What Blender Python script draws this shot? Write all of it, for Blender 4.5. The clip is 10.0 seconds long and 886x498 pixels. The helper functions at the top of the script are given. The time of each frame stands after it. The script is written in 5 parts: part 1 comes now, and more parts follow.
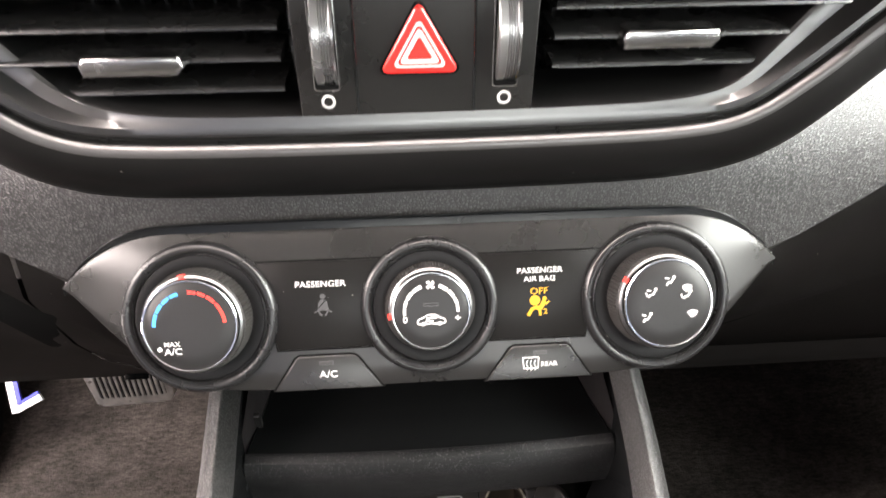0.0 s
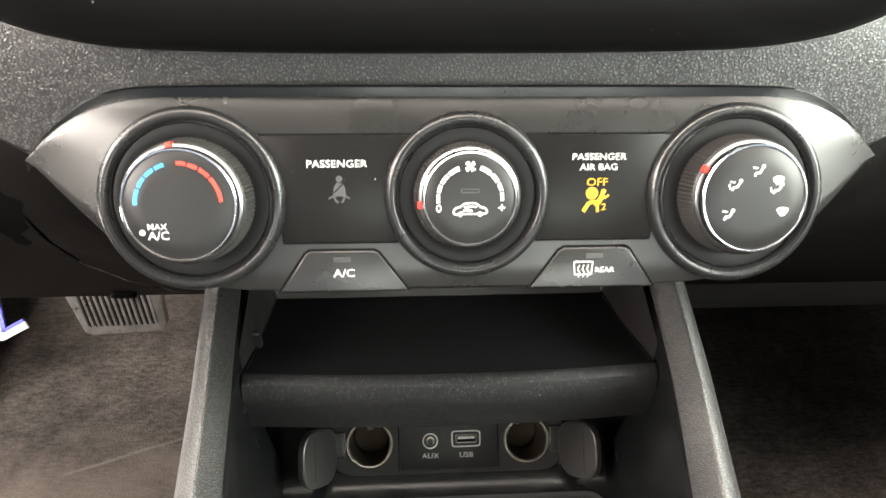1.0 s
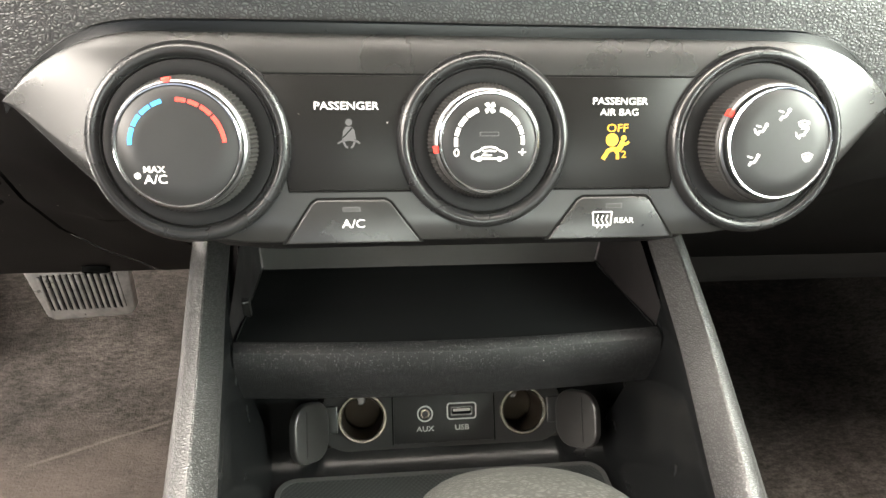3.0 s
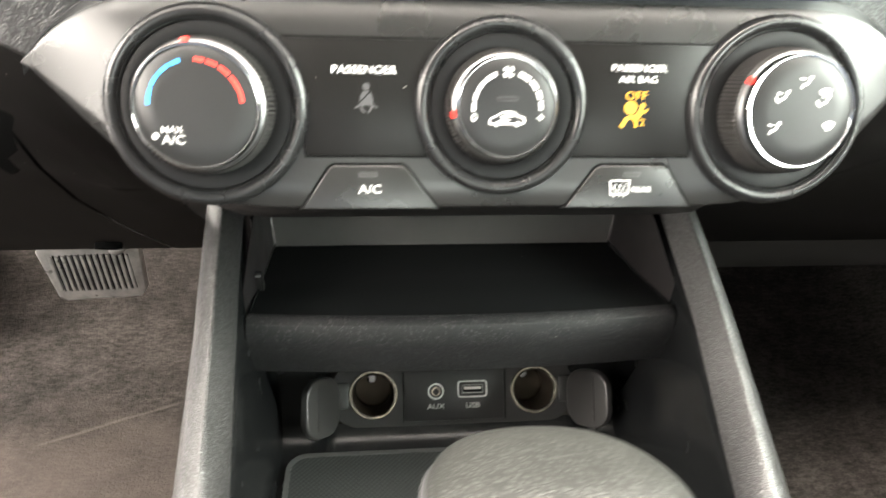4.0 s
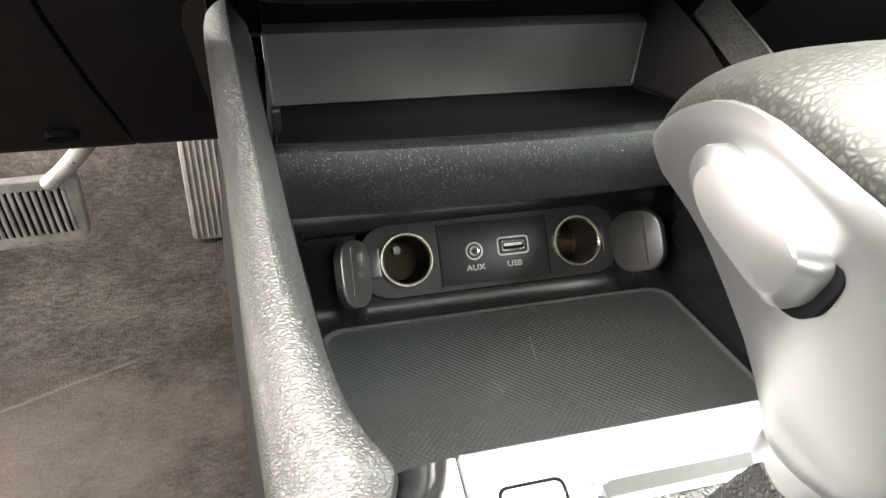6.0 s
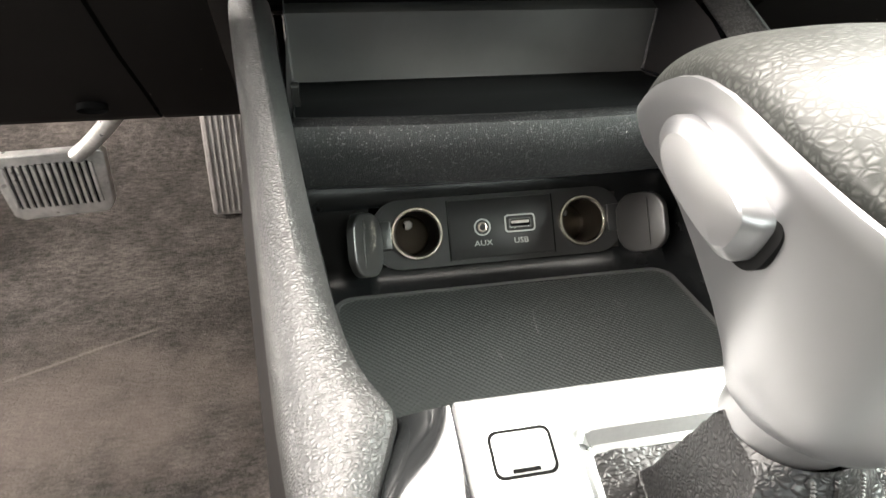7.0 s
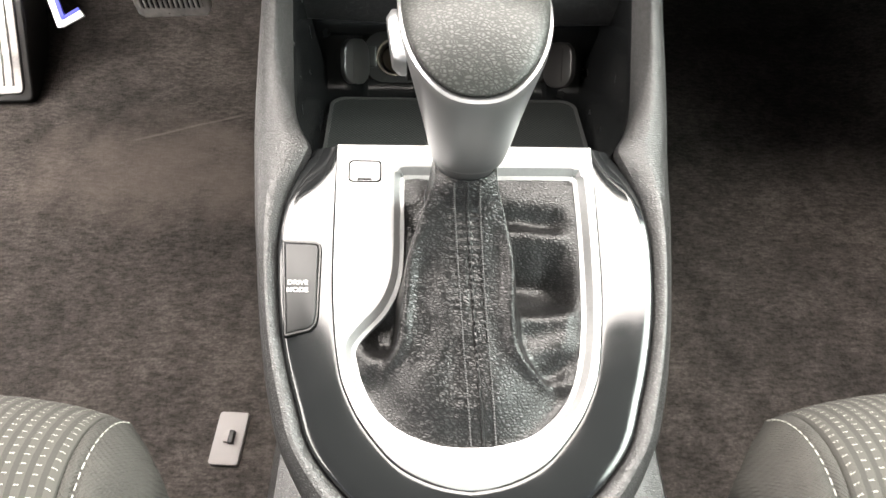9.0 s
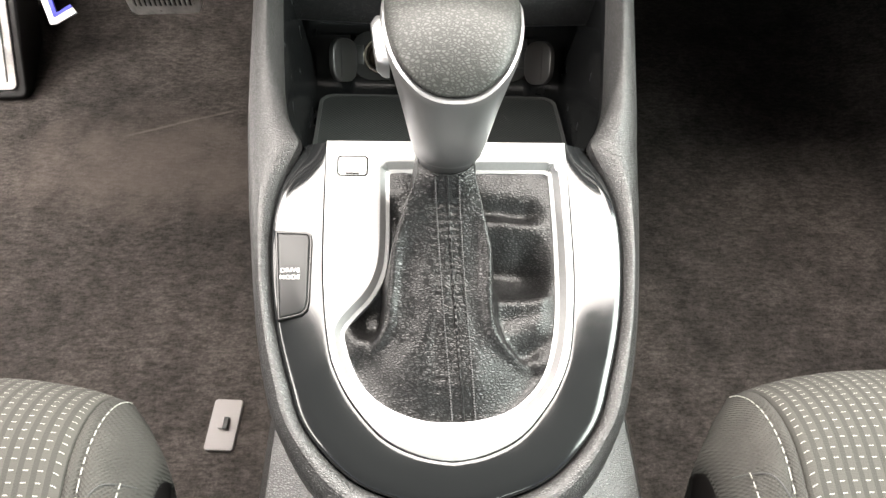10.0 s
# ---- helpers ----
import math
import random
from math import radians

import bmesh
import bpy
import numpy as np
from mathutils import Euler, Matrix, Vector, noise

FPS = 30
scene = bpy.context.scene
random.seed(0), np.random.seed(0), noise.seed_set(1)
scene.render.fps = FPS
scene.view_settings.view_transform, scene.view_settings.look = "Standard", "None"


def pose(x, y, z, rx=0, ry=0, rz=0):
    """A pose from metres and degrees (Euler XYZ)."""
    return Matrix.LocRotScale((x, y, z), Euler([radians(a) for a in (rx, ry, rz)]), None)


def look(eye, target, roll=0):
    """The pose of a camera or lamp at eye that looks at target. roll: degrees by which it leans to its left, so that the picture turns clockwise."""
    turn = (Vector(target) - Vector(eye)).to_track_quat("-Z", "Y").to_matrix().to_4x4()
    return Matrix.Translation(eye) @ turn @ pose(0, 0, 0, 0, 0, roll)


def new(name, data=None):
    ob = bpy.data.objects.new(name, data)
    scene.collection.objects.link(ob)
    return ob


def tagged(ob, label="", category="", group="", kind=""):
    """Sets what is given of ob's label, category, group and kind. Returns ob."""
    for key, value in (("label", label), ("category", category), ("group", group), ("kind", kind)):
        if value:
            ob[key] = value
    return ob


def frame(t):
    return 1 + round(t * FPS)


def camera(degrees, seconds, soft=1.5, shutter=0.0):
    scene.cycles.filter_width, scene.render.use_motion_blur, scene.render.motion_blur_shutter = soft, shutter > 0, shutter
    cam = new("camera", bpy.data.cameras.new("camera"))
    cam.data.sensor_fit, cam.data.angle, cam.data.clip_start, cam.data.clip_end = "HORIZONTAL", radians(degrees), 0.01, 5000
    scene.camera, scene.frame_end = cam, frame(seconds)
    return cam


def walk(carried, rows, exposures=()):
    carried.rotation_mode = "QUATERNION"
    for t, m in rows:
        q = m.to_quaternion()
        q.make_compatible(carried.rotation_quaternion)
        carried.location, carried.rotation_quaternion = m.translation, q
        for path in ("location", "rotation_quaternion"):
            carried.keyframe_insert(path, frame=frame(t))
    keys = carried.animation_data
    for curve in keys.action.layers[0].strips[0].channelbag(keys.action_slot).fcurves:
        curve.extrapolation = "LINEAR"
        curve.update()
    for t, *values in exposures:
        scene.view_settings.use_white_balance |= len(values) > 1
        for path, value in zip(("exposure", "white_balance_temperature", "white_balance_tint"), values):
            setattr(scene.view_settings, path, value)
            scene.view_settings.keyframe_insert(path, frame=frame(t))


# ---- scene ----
cam = camera(67.2, 10.0, shutter=0.4)
PATH = [
    (0, (-0.0116, 0.0799, 0.7179), (0.1087, 1.5884, -0.5907), 0.62),
    (0.5, (-0.0148, 0.0930, 0.6918), (0.0948, 1.5417, -0.6830), 1.19),
    (1, (-0.0251, 0.0972, 0.6666), (0.1025, 1.5155, -0.7369), 2.72),
    (1.5, (-0.0308, 0.0984, 0.6545), (0.1328, 1.5119, -0.7512), 4.12),
    (2, (-0.0367, 0.0995, 0.6513), (0.1668, 1.5052, -0.7564), 5.02),
    (2.5, (-0.0446, 0.0986, 0.6462), (0.1928, 1.5017, -0.7598), 5.51),
    (2.7, (-0.0446, 0.0976, 0.6462), (0.1997, 1.4985, -0.7607), 5.71),
    (3.8, (-0.0328, 0.0924, 0.6474), (0.1767, 1.4790, -0.7782), 5.24),
    (4, (-0.0456, 0.0907, 0.6391), (0.1719, 1.4761, -0.7873), 5.64),
    (4.2, (-0.0613, 0.0890, 0.6228), (0.1801, 1.4689, -0.8051), 6.34),
    (4.5, (-0.0798, 0.0794, 0.5933), (0.2432, 1.4526, -0.8247), 7.90),
    (4.7, (-0.0885, 0.0776, 0.5751), (0.2824, 1.4468, -0.8358), 8.28),
    (5, (-0.1022, 0.0779, 0.5628), (0.3641, 1.4191, -0.8450), 9.44),
    (5.5, (-0.1030, 0.0779, 0.5548), (0.3643, 1.4001, -0.8710), 7.86),
    (6.8, (-0.1034, 0.0659, 0.5598), (0.3311, 1.3658, -0.8967), 8.21),
    (7, (-0.1025, 0.0619, 0.5618), (0.3012, 1.3574, -0.9074), 7.84),
    (7.2, (-0.1018, 0.0539, 0.5658), (0.2581, 1.3403, -0.9224), 7.49),
    (7.5, (-0.0956, 0.0317, 0.5820), (0.1746, 1.2811, -0.9563), 6.40),
    (7.8, (-0.0807, 0.0034, 0.6053), (0.0974, 1.1677, -1.0110), 5.59),
    (8, (-0.0674, -0.0119, 0.6216), (0.0595, 1.0955, -1.0389), 5.23),
    (8.2, (-0.0521, -0.0252, 0.6430), (0.0443, 1.0078, -1.0663), 4.80),
    (8.5, (-0.0390, -0.0415, 0.6643), (0.0290, 0.9301, -1.0816), 4.37),
    (9, (-0.0289, -0.0597, 0.6875), (0.0557, 0.8575, -1.0880), 5.12),
    (9.5, (-0.0254, -0.0698, 0.7026), (0.0779, 0.8241, -1.0835), 6.08),
    (10, (-0.0255, -0.0718, 0.7066), (0.0848, 0.8269, -1.0764), 6.36),
]
walk(cam, [(t, look(eye, target, roll)) for t, eye, target, roll in PATH],
     exposures=[(0, 1.02, 6900, 22), (1, 1.18, 7000, 14), (2.7, 1.38, 7000, 12), (4, 1.41, 6900, 12), (4.7, 1.53, 6800, 12), (5.5, 1.6, 6750, 12), (7.2, 1.34, 6750, 12), (8, 0.90, 6750, 12), (9, 0.75, 6700, 13), (10, 0.72, 6700, 13)])

# ---------------------------------------------------------------- light
world = bpy.data.worlds.new("sky")
scene.world = world
world.use_nodes = True
wn, wl = world.node_tree.nodes, world.node_tree.links
sky = wn.new("ShaderNodeTexSky")
sky.sky_type = "NISHITA"
sky.sun_disc = False
sky.sun_elevation, sky.sun_rotation = radians(67), radians(201)
sky.air_density, sky.dust_density = 1.0, 4.0
wl.new(sky.outputs[0], wn["Background"].inputs[0])
wn["Background"].inputs[1].default_value = 0.13

sun = new("sun", bpy.data.lights.new("sun", "SUN"))
sun.data.energy, sun.data.angle, sun.data.color = 0.8, radians(20), (1.0, 0.97, 0.93)
sun.matrix_world = look((-0.35, -0.9, 2.6), (0, 0, 0.3))


def window_light(name, eye, target, wide, high, watts, tint=(1, 1, 1), spread=180):
    lamp = new(name, bpy.data.lights.new(name, "AREA"))
    lamp.data.shape, lamp.data.size, lamp.data.size_y = "RECTANGLE", wide, high
    lamp.data.energy, lamp.data.color, lamp.data.spread = watts, tint, radians(spread)
    lamp.matrix_world = look(eye, target)
    return lamp


WARM = (1.0, 0.965, 0.90)
COOL = (0.88, 1.0, 0.93)
window_light("windscreen_light", (0.0, 0.555, 1.012), (0.0, 0.21, 0.29), 1.40, 0.88, 72.0, WARM)
window_light("passenger_window_light", (0.735, 0.05, 0.96), (0.0, 0.10, 0.80), 0.95, 0.42, 16.0, COOL, 125)
window_light("open_door_light", (-0.80, 0.62, 0.48), (0.0, 0.62, 0.20), 0.46, 0.70, 21.0, WARM)
window_light("driver_window_light", (-0.80, -0.05, 1.0), (0.0, 0.18, 0.66), 0.9, 0.36, 6.5, WARM, 100)
window_light("rear_window_light", (0.25, -1.2, 1.02), (0.0, 0.10, 0.42), 0.8, 0.26, 4.4, COOL)

# ---------------------------------------------------------------- materials


def material(name, color, rough=0.5, metal=0.0, spec=0.5, coat=0.0, grain=None, bump=0.0, vary=0.0, vary_scale=40.0,
             rough_vary=0.0, kind="noise", emit=None, emit_power=0.0, dist=0.0006, color2=None, dust=0.0, glint_dots=None):
    m = bpy.data.materials.new(name)
    m.use_nodes = True
    n, l = m.node_tree.nodes, m.node_tree.links
    b = n["Principled BSDF"]
    b.inputs["Base Color"].default_value = (*color, 1)
    b.inputs["Roughness"].default_value = rough
    b.inputs["Metallic"].default_value = metal
    b.inputs["Specular IOR Level"].default_value = spec
    b.inputs["Coat Weight"].default_value = coat
    b.inputs["Coat Roughness"].default_value = 0.06
    co = n.new("ShaderNodeTexCoord")
    if vary or color2:
        t = n.new("ShaderNodeTexNoise")
        t.inputs["Scale"].default_value = vary_scale
        t.inputs["Detail"].default_value = 6
        t.inputs["Roughness"].default_value = 0.65
        l.new(co.outputs["Object"], t.inputs["Vector"])
        r = n.new("ShaderNodeValToRGB")
        lo = color2 or tuple(c * (1 - vary) for c in color)
        hi = color if color2 else tuple(min(1, c * (1 + vary)) for c in color)
        r.color_ramp.elements[0].color, r.color_ramp.elements[1].color = (*lo, 1), (*hi, 1)
        r.color_ramp.elements[0].position, r.color_ramp.elements[1].position = 0.32, 0.68
        l.new(t.outputs["Fac"], r.inputs["Fac"])
        l.new(r.outputs["Color"], b.inputs["Base Color"])
    if rough_vary:
        t = n.new("ShaderNodeTexNoise")
        t.inputs["Scale"].default_value = 55
        t.inputs["Detail"].default_value = 8
        l.new(co.outputs["Object"], t.inputs["Vector"])
        k = n.new("ShaderNodeMapRange")
        k.inputs["From Min"].default_value, k.inputs["From Max"].default_value = 0.3, 0.7
        k.inputs["To Min"].default_value, k.inputs["To Max"].default_value = rough - rough_vary, rough + rough_vary
        l.new(t.outputs["Fac"], k.inputs["Value"])
        l.new(k.outputs["Result"], b.inputs["Roughness"])
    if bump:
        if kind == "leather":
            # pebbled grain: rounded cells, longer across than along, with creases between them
            stretch = n.new("ShaderNodeVectorMath")
            stretch.operation = "MULTIPLY"
            stretch.inputs[1].default_value = (0.78, 1.25, 1.05)
            l.new(co.outputs["Object"], stretch.inputs[0])
            w = n.new("ShaderNodeTexNoise")
            w.inputs["Scale"].default_value = grain * 0.55
            w.inputs["Detail"].default_value = 0
            l.new(stretch.outputs["Vector"], w.inputs["Vector"])
            mx = n.new("ShaderNodeVectorMath")
            mx.operation = "MULTIPLY_ADD"
            mx.inputs[1].default_value = (0.9 / grain,) * 3
            l.new(w.outputs["Color"], mx.inputs[0])
            l.new(stretch.outputs["Vector"], mx.inputs[2])
            t = n.new("ShaderNodeTexVoronoi")
            t.feature = "DISTANCE_TO_EDGE"
            t.inputs["Scale"].default_value = grain
            l.new(mx.outputs["Vector"], t.inputs["Vector"])
            k = n.new("ShaderNodeMapRange")
            k.interpolation_type = "SMOOTHSTEP"
            k.inputs["From Min"].default_value, k.inputs["From Max"].default_value = 0.0, 0.42
            k.inputs["To Min"].default_value, k.inputs["To Max"].default_value = 1.0, 0.0
            l.new(t.outputs["Distance"], k.inputs["Value"])
            sq = n.new("ShaderNodeMath")
            sq.operation = "POWER"
            sq.inputs[1].default_value = 1.15
            l.new(k.outputs["Result"], sq.inputs[0])
            inv_ = n.new("ShaderNodeMath")
            inv_.operation = "SUBTRACT"
            inv_.inputs[0].default_value = 1.0
            l.new(sq.outputs[0], inv_.inputs[1])
            rough_n = n.new("ShaderNodeTexNoise")
            rough_n.inputs["Scale"].default_value, rough_n.inputs["Detail"].default_value = grain * 0.3, 0
            l.new(co.outputs["Object"], rough_n.inputs["Vector"])
            mixh = n.new("ShaderNodeMath")
            mixh.operation = "MULTIPLY_ADD"
            mixh.inputs[1].default_value = 0.45
            l.new(rough_n.outputs["Fac"], mixh.inputs[0])
            l.new(inv_.outputs[0], mixh.inputs[2])
            out = mixh.outputs[0]
            # crease grime and crease shade painted into the colour and sheen
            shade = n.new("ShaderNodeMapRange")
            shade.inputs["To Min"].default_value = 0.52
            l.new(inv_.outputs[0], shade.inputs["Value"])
            grime_shade = n.new("ShaderNodeMix")
            grime_shade.data_type, grime_shade.blend_type = "RGBA", "MULTIPLY"
            grime_shade.inputs[0].default_value = 1.0
            grime_shade.inputs[6].default_value = (*color, 1)
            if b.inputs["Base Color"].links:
                l.new(b.inputs["Base Color"].links[0].from_socket, grime_shade.inputs[6])
            l.new(shade.outputs["Result"], grime_shade.inputs[7])
            l.new(grime_shade.outputs[2], b.inputs["Base Color"])
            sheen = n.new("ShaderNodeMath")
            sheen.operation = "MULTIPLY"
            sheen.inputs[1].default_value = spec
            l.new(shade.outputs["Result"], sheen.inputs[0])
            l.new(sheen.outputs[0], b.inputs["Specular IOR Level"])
        elif kind == "dots":
            t = n.new("ShaderNodeTexVoronoi")
            t.inputs["Scale"].default_value = grain
            t.inputs["Randomness"].default_value = 0.0
            t.voronoi_dimensions = "2D"
            turn = n.new("ShaderNodeMapping")
            turn.inputs["Rotation"].default_value = (0, 0, radians(45))
            l.new(co.outputs["Object"], turn.inputs["Vector"])
            l.new(turn.outputs["Vector"], t.inputs["Vector"])
            out = t.outputs["Distance"]
        else:
            t = n.new("ShaderNodeTexNoise")
            t.inputs["Scale"].default_value = grain
            t.inputs["Detail"].default_value = 4
            l.new(co.outputs["Object"], t.inputs["Vector"])
            out = t.outputs["Fac"]
        bp = n.new("ShaderNodeBump")
        bp.inputs["Strength"].default_value = bump
        bp.inputs["Distance"].default_value = dist
        l.new(out, bp.inputs["Height"])
        l.new(bp.outputs["Normal"], b.inputs["Normal"])
    if glint_dots:
        # glints of stipple painted as bright dots: scale, share of the cells, radius, tone
        t = n.new("ShaderNodeTexVoronoi")
        t.inputs["Scale"].default_value = glint_dots[0]
        l.new(co.outputs["Object"], t.inputs["Vector"])
        hue = n.new("ShaderNodeSeparateColor")
        l.new(t.outputs["Color"], hue.inputs[0])
        size = n.new("ShaderNodeMapRange")
        size.inputs["From Min"].default_value = 1.0 - glint_dots[1]
        size.inputs["To Max"].default_value = glint_dots[2]
        l.new(hue.outputs[0], size.inputs["Value"])
        k = n.new("ShaderNodeMath")
        k.operation = "LESS_THAN"
        l.new(t.outputs["Distance"], k.inputs[0])
        l.new(size.outputs["Result"], k.inputs[1])
        mx = n.new("ShaderNodeMix")
        mx.data_type = "RGBA"
        mx.inputs[7].default_value = (glint_dots[3], glint_dots[3], glint_dots[3], 1)
        mx.inputs[6].default_value = (*color, 1)
        if b.inputs["Base Color"].links:
            l.new(b.inputs["Base Color"].links[0].from_socket, mx.inputs[6])
        l.new(k.outputs[0], mx.inputs[0])
        l.new(mx.outputs[2], b.inputs["Base Color"])
    if dust:
        # a few tiny lint specks, one in some of the cells
        t = n.new("ShaderNodeTexVoronoi")
        t.inputs["Scale"].default_value = 210
        l.new(co.outputs["Object"], t.inputs["Vector"])
        hue = n.new("ShaderNodeSeparateColor")
        l.new(t.outputs["Color"], hue.inputs[0])
        size = n.new("ShaderNodeMapRange")
        size.inputs["From Min"].default_value, size.inputs["From Max"].default_value = 1.0 - 0.22 * dust, 1.0
        size.inputs["To Min"].default_value, size.inputs["To Max"].default_value = 0.0, 0.085
        l.new(hue.outputs[0], size.inputs["Value"])
        k = n.new("ShaderNodeMath")
        k.operation = "LESS_THAN"
        l.new(t.outputs["Distance"], k.inputs[0])
        l.new(size.outputs["Result"], k.inputs[1])
        mx = n.new("ShaderNodeMix")
        mx.data_type = "RGBA"
        mx.inputs[7].default_value = (0.32, 0.30, 0.28, 1)
        src = b.inputs["Base Color"]
        if src.links:
            l.new(src.links[0].from_socket, mx.inputs[6])
        else:
            mx.inputs[6].default_value = (*color, 1)
        l.new(k.outputs[0], mx.inputs[0])
        l.new(mx.outputs[2], src)
    if emit:
        b.inputs["Emission Color"].default_value = (*emit, 1)
        b.inputs["Emission Strength"].default_value = emit_power
    return m


def carpet():
    """Short brown-grey pile of uneven tone, with a painted sunlit patch."""
    m = material("carpet", (0.11, 0.097, 0.090), 0.95, spec=0.1, grain=420, bump=0.6, dist=0.002)
    n, l = m.node_tree.nodes, m.node_tree.links
    co = n.new("ShaderNodeTexCoord")

    def cloud(scale, detail, lo, hi, a, b, lie=(1, 1, 1)):
        t = n.new("ShaderNodeTexNoise")
        nap = n.new("ShaderNodeVectorMath")
        nap.operation = "MULTIPLY"
        nap.inputs[1].default_value = lie
        l.new(co.outputs["Object"], nap.inputs[0])
        t.inputs["Scale"].default_value, t.inputs["Detail"].default_value = scale, detail
        t.inputs["Roughness"].default_value = 0.7
        l.new(nap.outputs["Vector"], t.inputs["Vector"])
        r = n.new("ShaderNodeValToRGB")
        r.color_ramp.elements[0].position, r.color_ramp.elements[1].position = lo, hi
        r.color_ramp.elements[0].color, r.color_ramp.elements[1].color = (*a, 1), (*b, 1)
        l.new(t.outputs["Fac"], r.inputs["Fac"])
        return r.outputs["Color"]

    base = cloud(4.5, 2, 0.35, 0.70, (0.027, 0.0236, 0.022), (0.052, 0.0448, 0.041))
    pile = cloud(330, 2, 0.30, 0.72, (0.72, 0.72, 0.72), (1.25, 1.25, 1.25))
    fibre = cloud(28, 6, 0.35, 0.65, (0.72, 0.72, 0.72), (1.26, 1.26, 1.26))
    tuft = cloud(190, 3, 0.36, 0.64, (0.62, 0.62, 0.62), (1.26, 1.26, 1.26), (0.5, 1.25, 1))
    last = base
    for other in (pile, fibre, tuft):
        mx = n.new("ShaderNodeMix")
        mx.data_type, mx.blend_type = "RGBA", "MULTIPLY"
        mx.inputs[0].default_value = 1.0
        l.new(last, mx.inputs[6])
        l.new(other, mx.inputs[7])
        last = mx.outputs[2]
    xyz = n.new("ShaderNodeSeparateXYZ")
    l.new(co.outputs["Object"], xyz.inputs[0])

    def calc(op, *values):
        nd = n.new("ShaderNodeMath")
        nd.operation = op
        for i, v in enumerate(values):
            if isinstance(v, (int, float)):
                nd.inputs[i].default_value = v
            else:
                l.new(v, nd.inputs[i])
        return nd.outputs[0]

    def ease(value, lo, hi, a, b):
        nd = n.new("ShaderNodeMapRange")
        nd.interpolation_type = "SMOOTHSTEP"
        for k, v in zip(("From Min", "From Max", "To Min", "To Max"), (lo, hi, a, b)):
            nd.inputs[k].default_value = v
        l.new(value, nd.inputs["Value"])
        return nd.outputs["Result"]

    def over(color, mask):
        nd = n.new("ShaderNodeMix")
        nd.data_type = "RGBA"
        nd.inputs[7].default_value = (*color, 1)
        l.new(mask, nd.inputs[0])
        l.new(last, nd.inputs[6])
        return nd.outputs[2]

    rag = n.new("ShaderNodeTexNoise")
    rag.inputs["Scale"].default_value, rag.inputs["Detail"].default_value = 22, 5
    l.new(co.outputs["Object"], rag.inputs["Vector"])
    # sunlight from the door painted as a lighter brown patch by the pedals
    px, py = calc("DIVIDE", calc("ADD", xyz.outputs["X"], 0.330), 0.18), calc("DIVIDE", calc("SUBTRACT", xyz.outputs["Y"], 0.410), 0.085)
    far = calc("ADD", calc("ADD", calc("MULTIPLY", px, px), calc("MULTIPLY", py, py)), calc("MULTIPLY", calc("SUBTRACT", rag.outputs["Fac"], 0.5), 3.0))
    last = over((0.105, 0.087, 0.077), ease(far, -0.3, 1.7, 0.48, 0.0))
    # a thin pale line across the pile
    side = calc("ABSOLUTE", calc("ADD", calc("SUBTRACT", calc("MULTIPLY", xyz.outputs["Y"], 0.939), calc("MULTIPLY", xyz.outputs["X"], 0.343)), calc("ADD", calc("MULTIPLY", rag.outputs["Fac"], 0.006), -0.5582)))
    ends = calc("MULTIPLY", ease(xyz.outputs["X"], -0.40, -0.36, 0.0, 1.0), ease(xyz.outputs["X"], -0.27, -0.24, 1.0, 0.0))
    last = over((0.22, 0.19, 0.17), calc("MULTIPLY", ease(side, 0.0, 0.0030, 0.20, 0.0), ends))
    l.new(last, n["Principled BSDF"].inputs["Base Color"])
    return m


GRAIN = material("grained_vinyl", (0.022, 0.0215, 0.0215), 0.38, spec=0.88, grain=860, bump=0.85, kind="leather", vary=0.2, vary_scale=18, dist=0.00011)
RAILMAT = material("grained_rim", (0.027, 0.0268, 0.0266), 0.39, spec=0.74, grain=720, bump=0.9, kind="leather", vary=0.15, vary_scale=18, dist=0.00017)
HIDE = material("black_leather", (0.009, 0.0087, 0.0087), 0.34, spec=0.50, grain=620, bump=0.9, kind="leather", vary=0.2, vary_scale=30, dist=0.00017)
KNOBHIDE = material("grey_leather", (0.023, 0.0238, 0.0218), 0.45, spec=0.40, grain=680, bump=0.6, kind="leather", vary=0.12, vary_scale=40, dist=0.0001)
SATIN = material("satin_black_plastic", (0.009, 0.0088, 0.0086), 0.29, dust=0.25, spec=0.40, rough_vary=0.04, vary=0.12, vary_scale=60, grain=2500, bump=0.05, dist=0.0001)
HARD = material("matt_black_plastic", (0.008, 0.0078, 0.0077), 0.42, dust=0.2, spec=0.3, grain=1500, bump=0.2, dist=0.0001, vary=0.3, vary_scale=25)
LOWER = material("brown_black_plastic", (0.0068, 0.0059, 0.0057), 0.52, dust=0.6, spec=0.16, grain=1300, bump=0.25, dist=0.00015, vary=0.2, vary_scale=20)
SPECK = material("stippled_black_plastic", (0.0055, 0.0055, 0.0059), 0.36, dust=0.4, spec=0.26, grain=1900, bump=1.0, dist=0.00045, vary=0.6, vary_scale=1500, glint_dots=(1150, 0.65, 0.42, 0.06))
GLOSS = material("smooth_black_plastic", (0.004, 0.0043, 0.0045), 0.24, dust=0.25, spec=0.22, rough_vary=0.04)
PIANO = material("piano_black", (0.006, 0.0065, 0.0068), 0.11, dust=0.3, spec=0.55, rough_vary=0.04)
BARRELDARK = material("smoked_lens", (0.012, 0.011, 0.010), 0.3)
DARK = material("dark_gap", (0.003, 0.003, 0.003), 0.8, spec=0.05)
DISPLAY = material("display_black", (0.005, 0.0047, 0.0045), 0.33, dust=0.6, spec=0.13, rough_vary=0.05)
CHROME = material("chrome", (0.60, 0.60, 0.61), 0.16, metal=1.0)
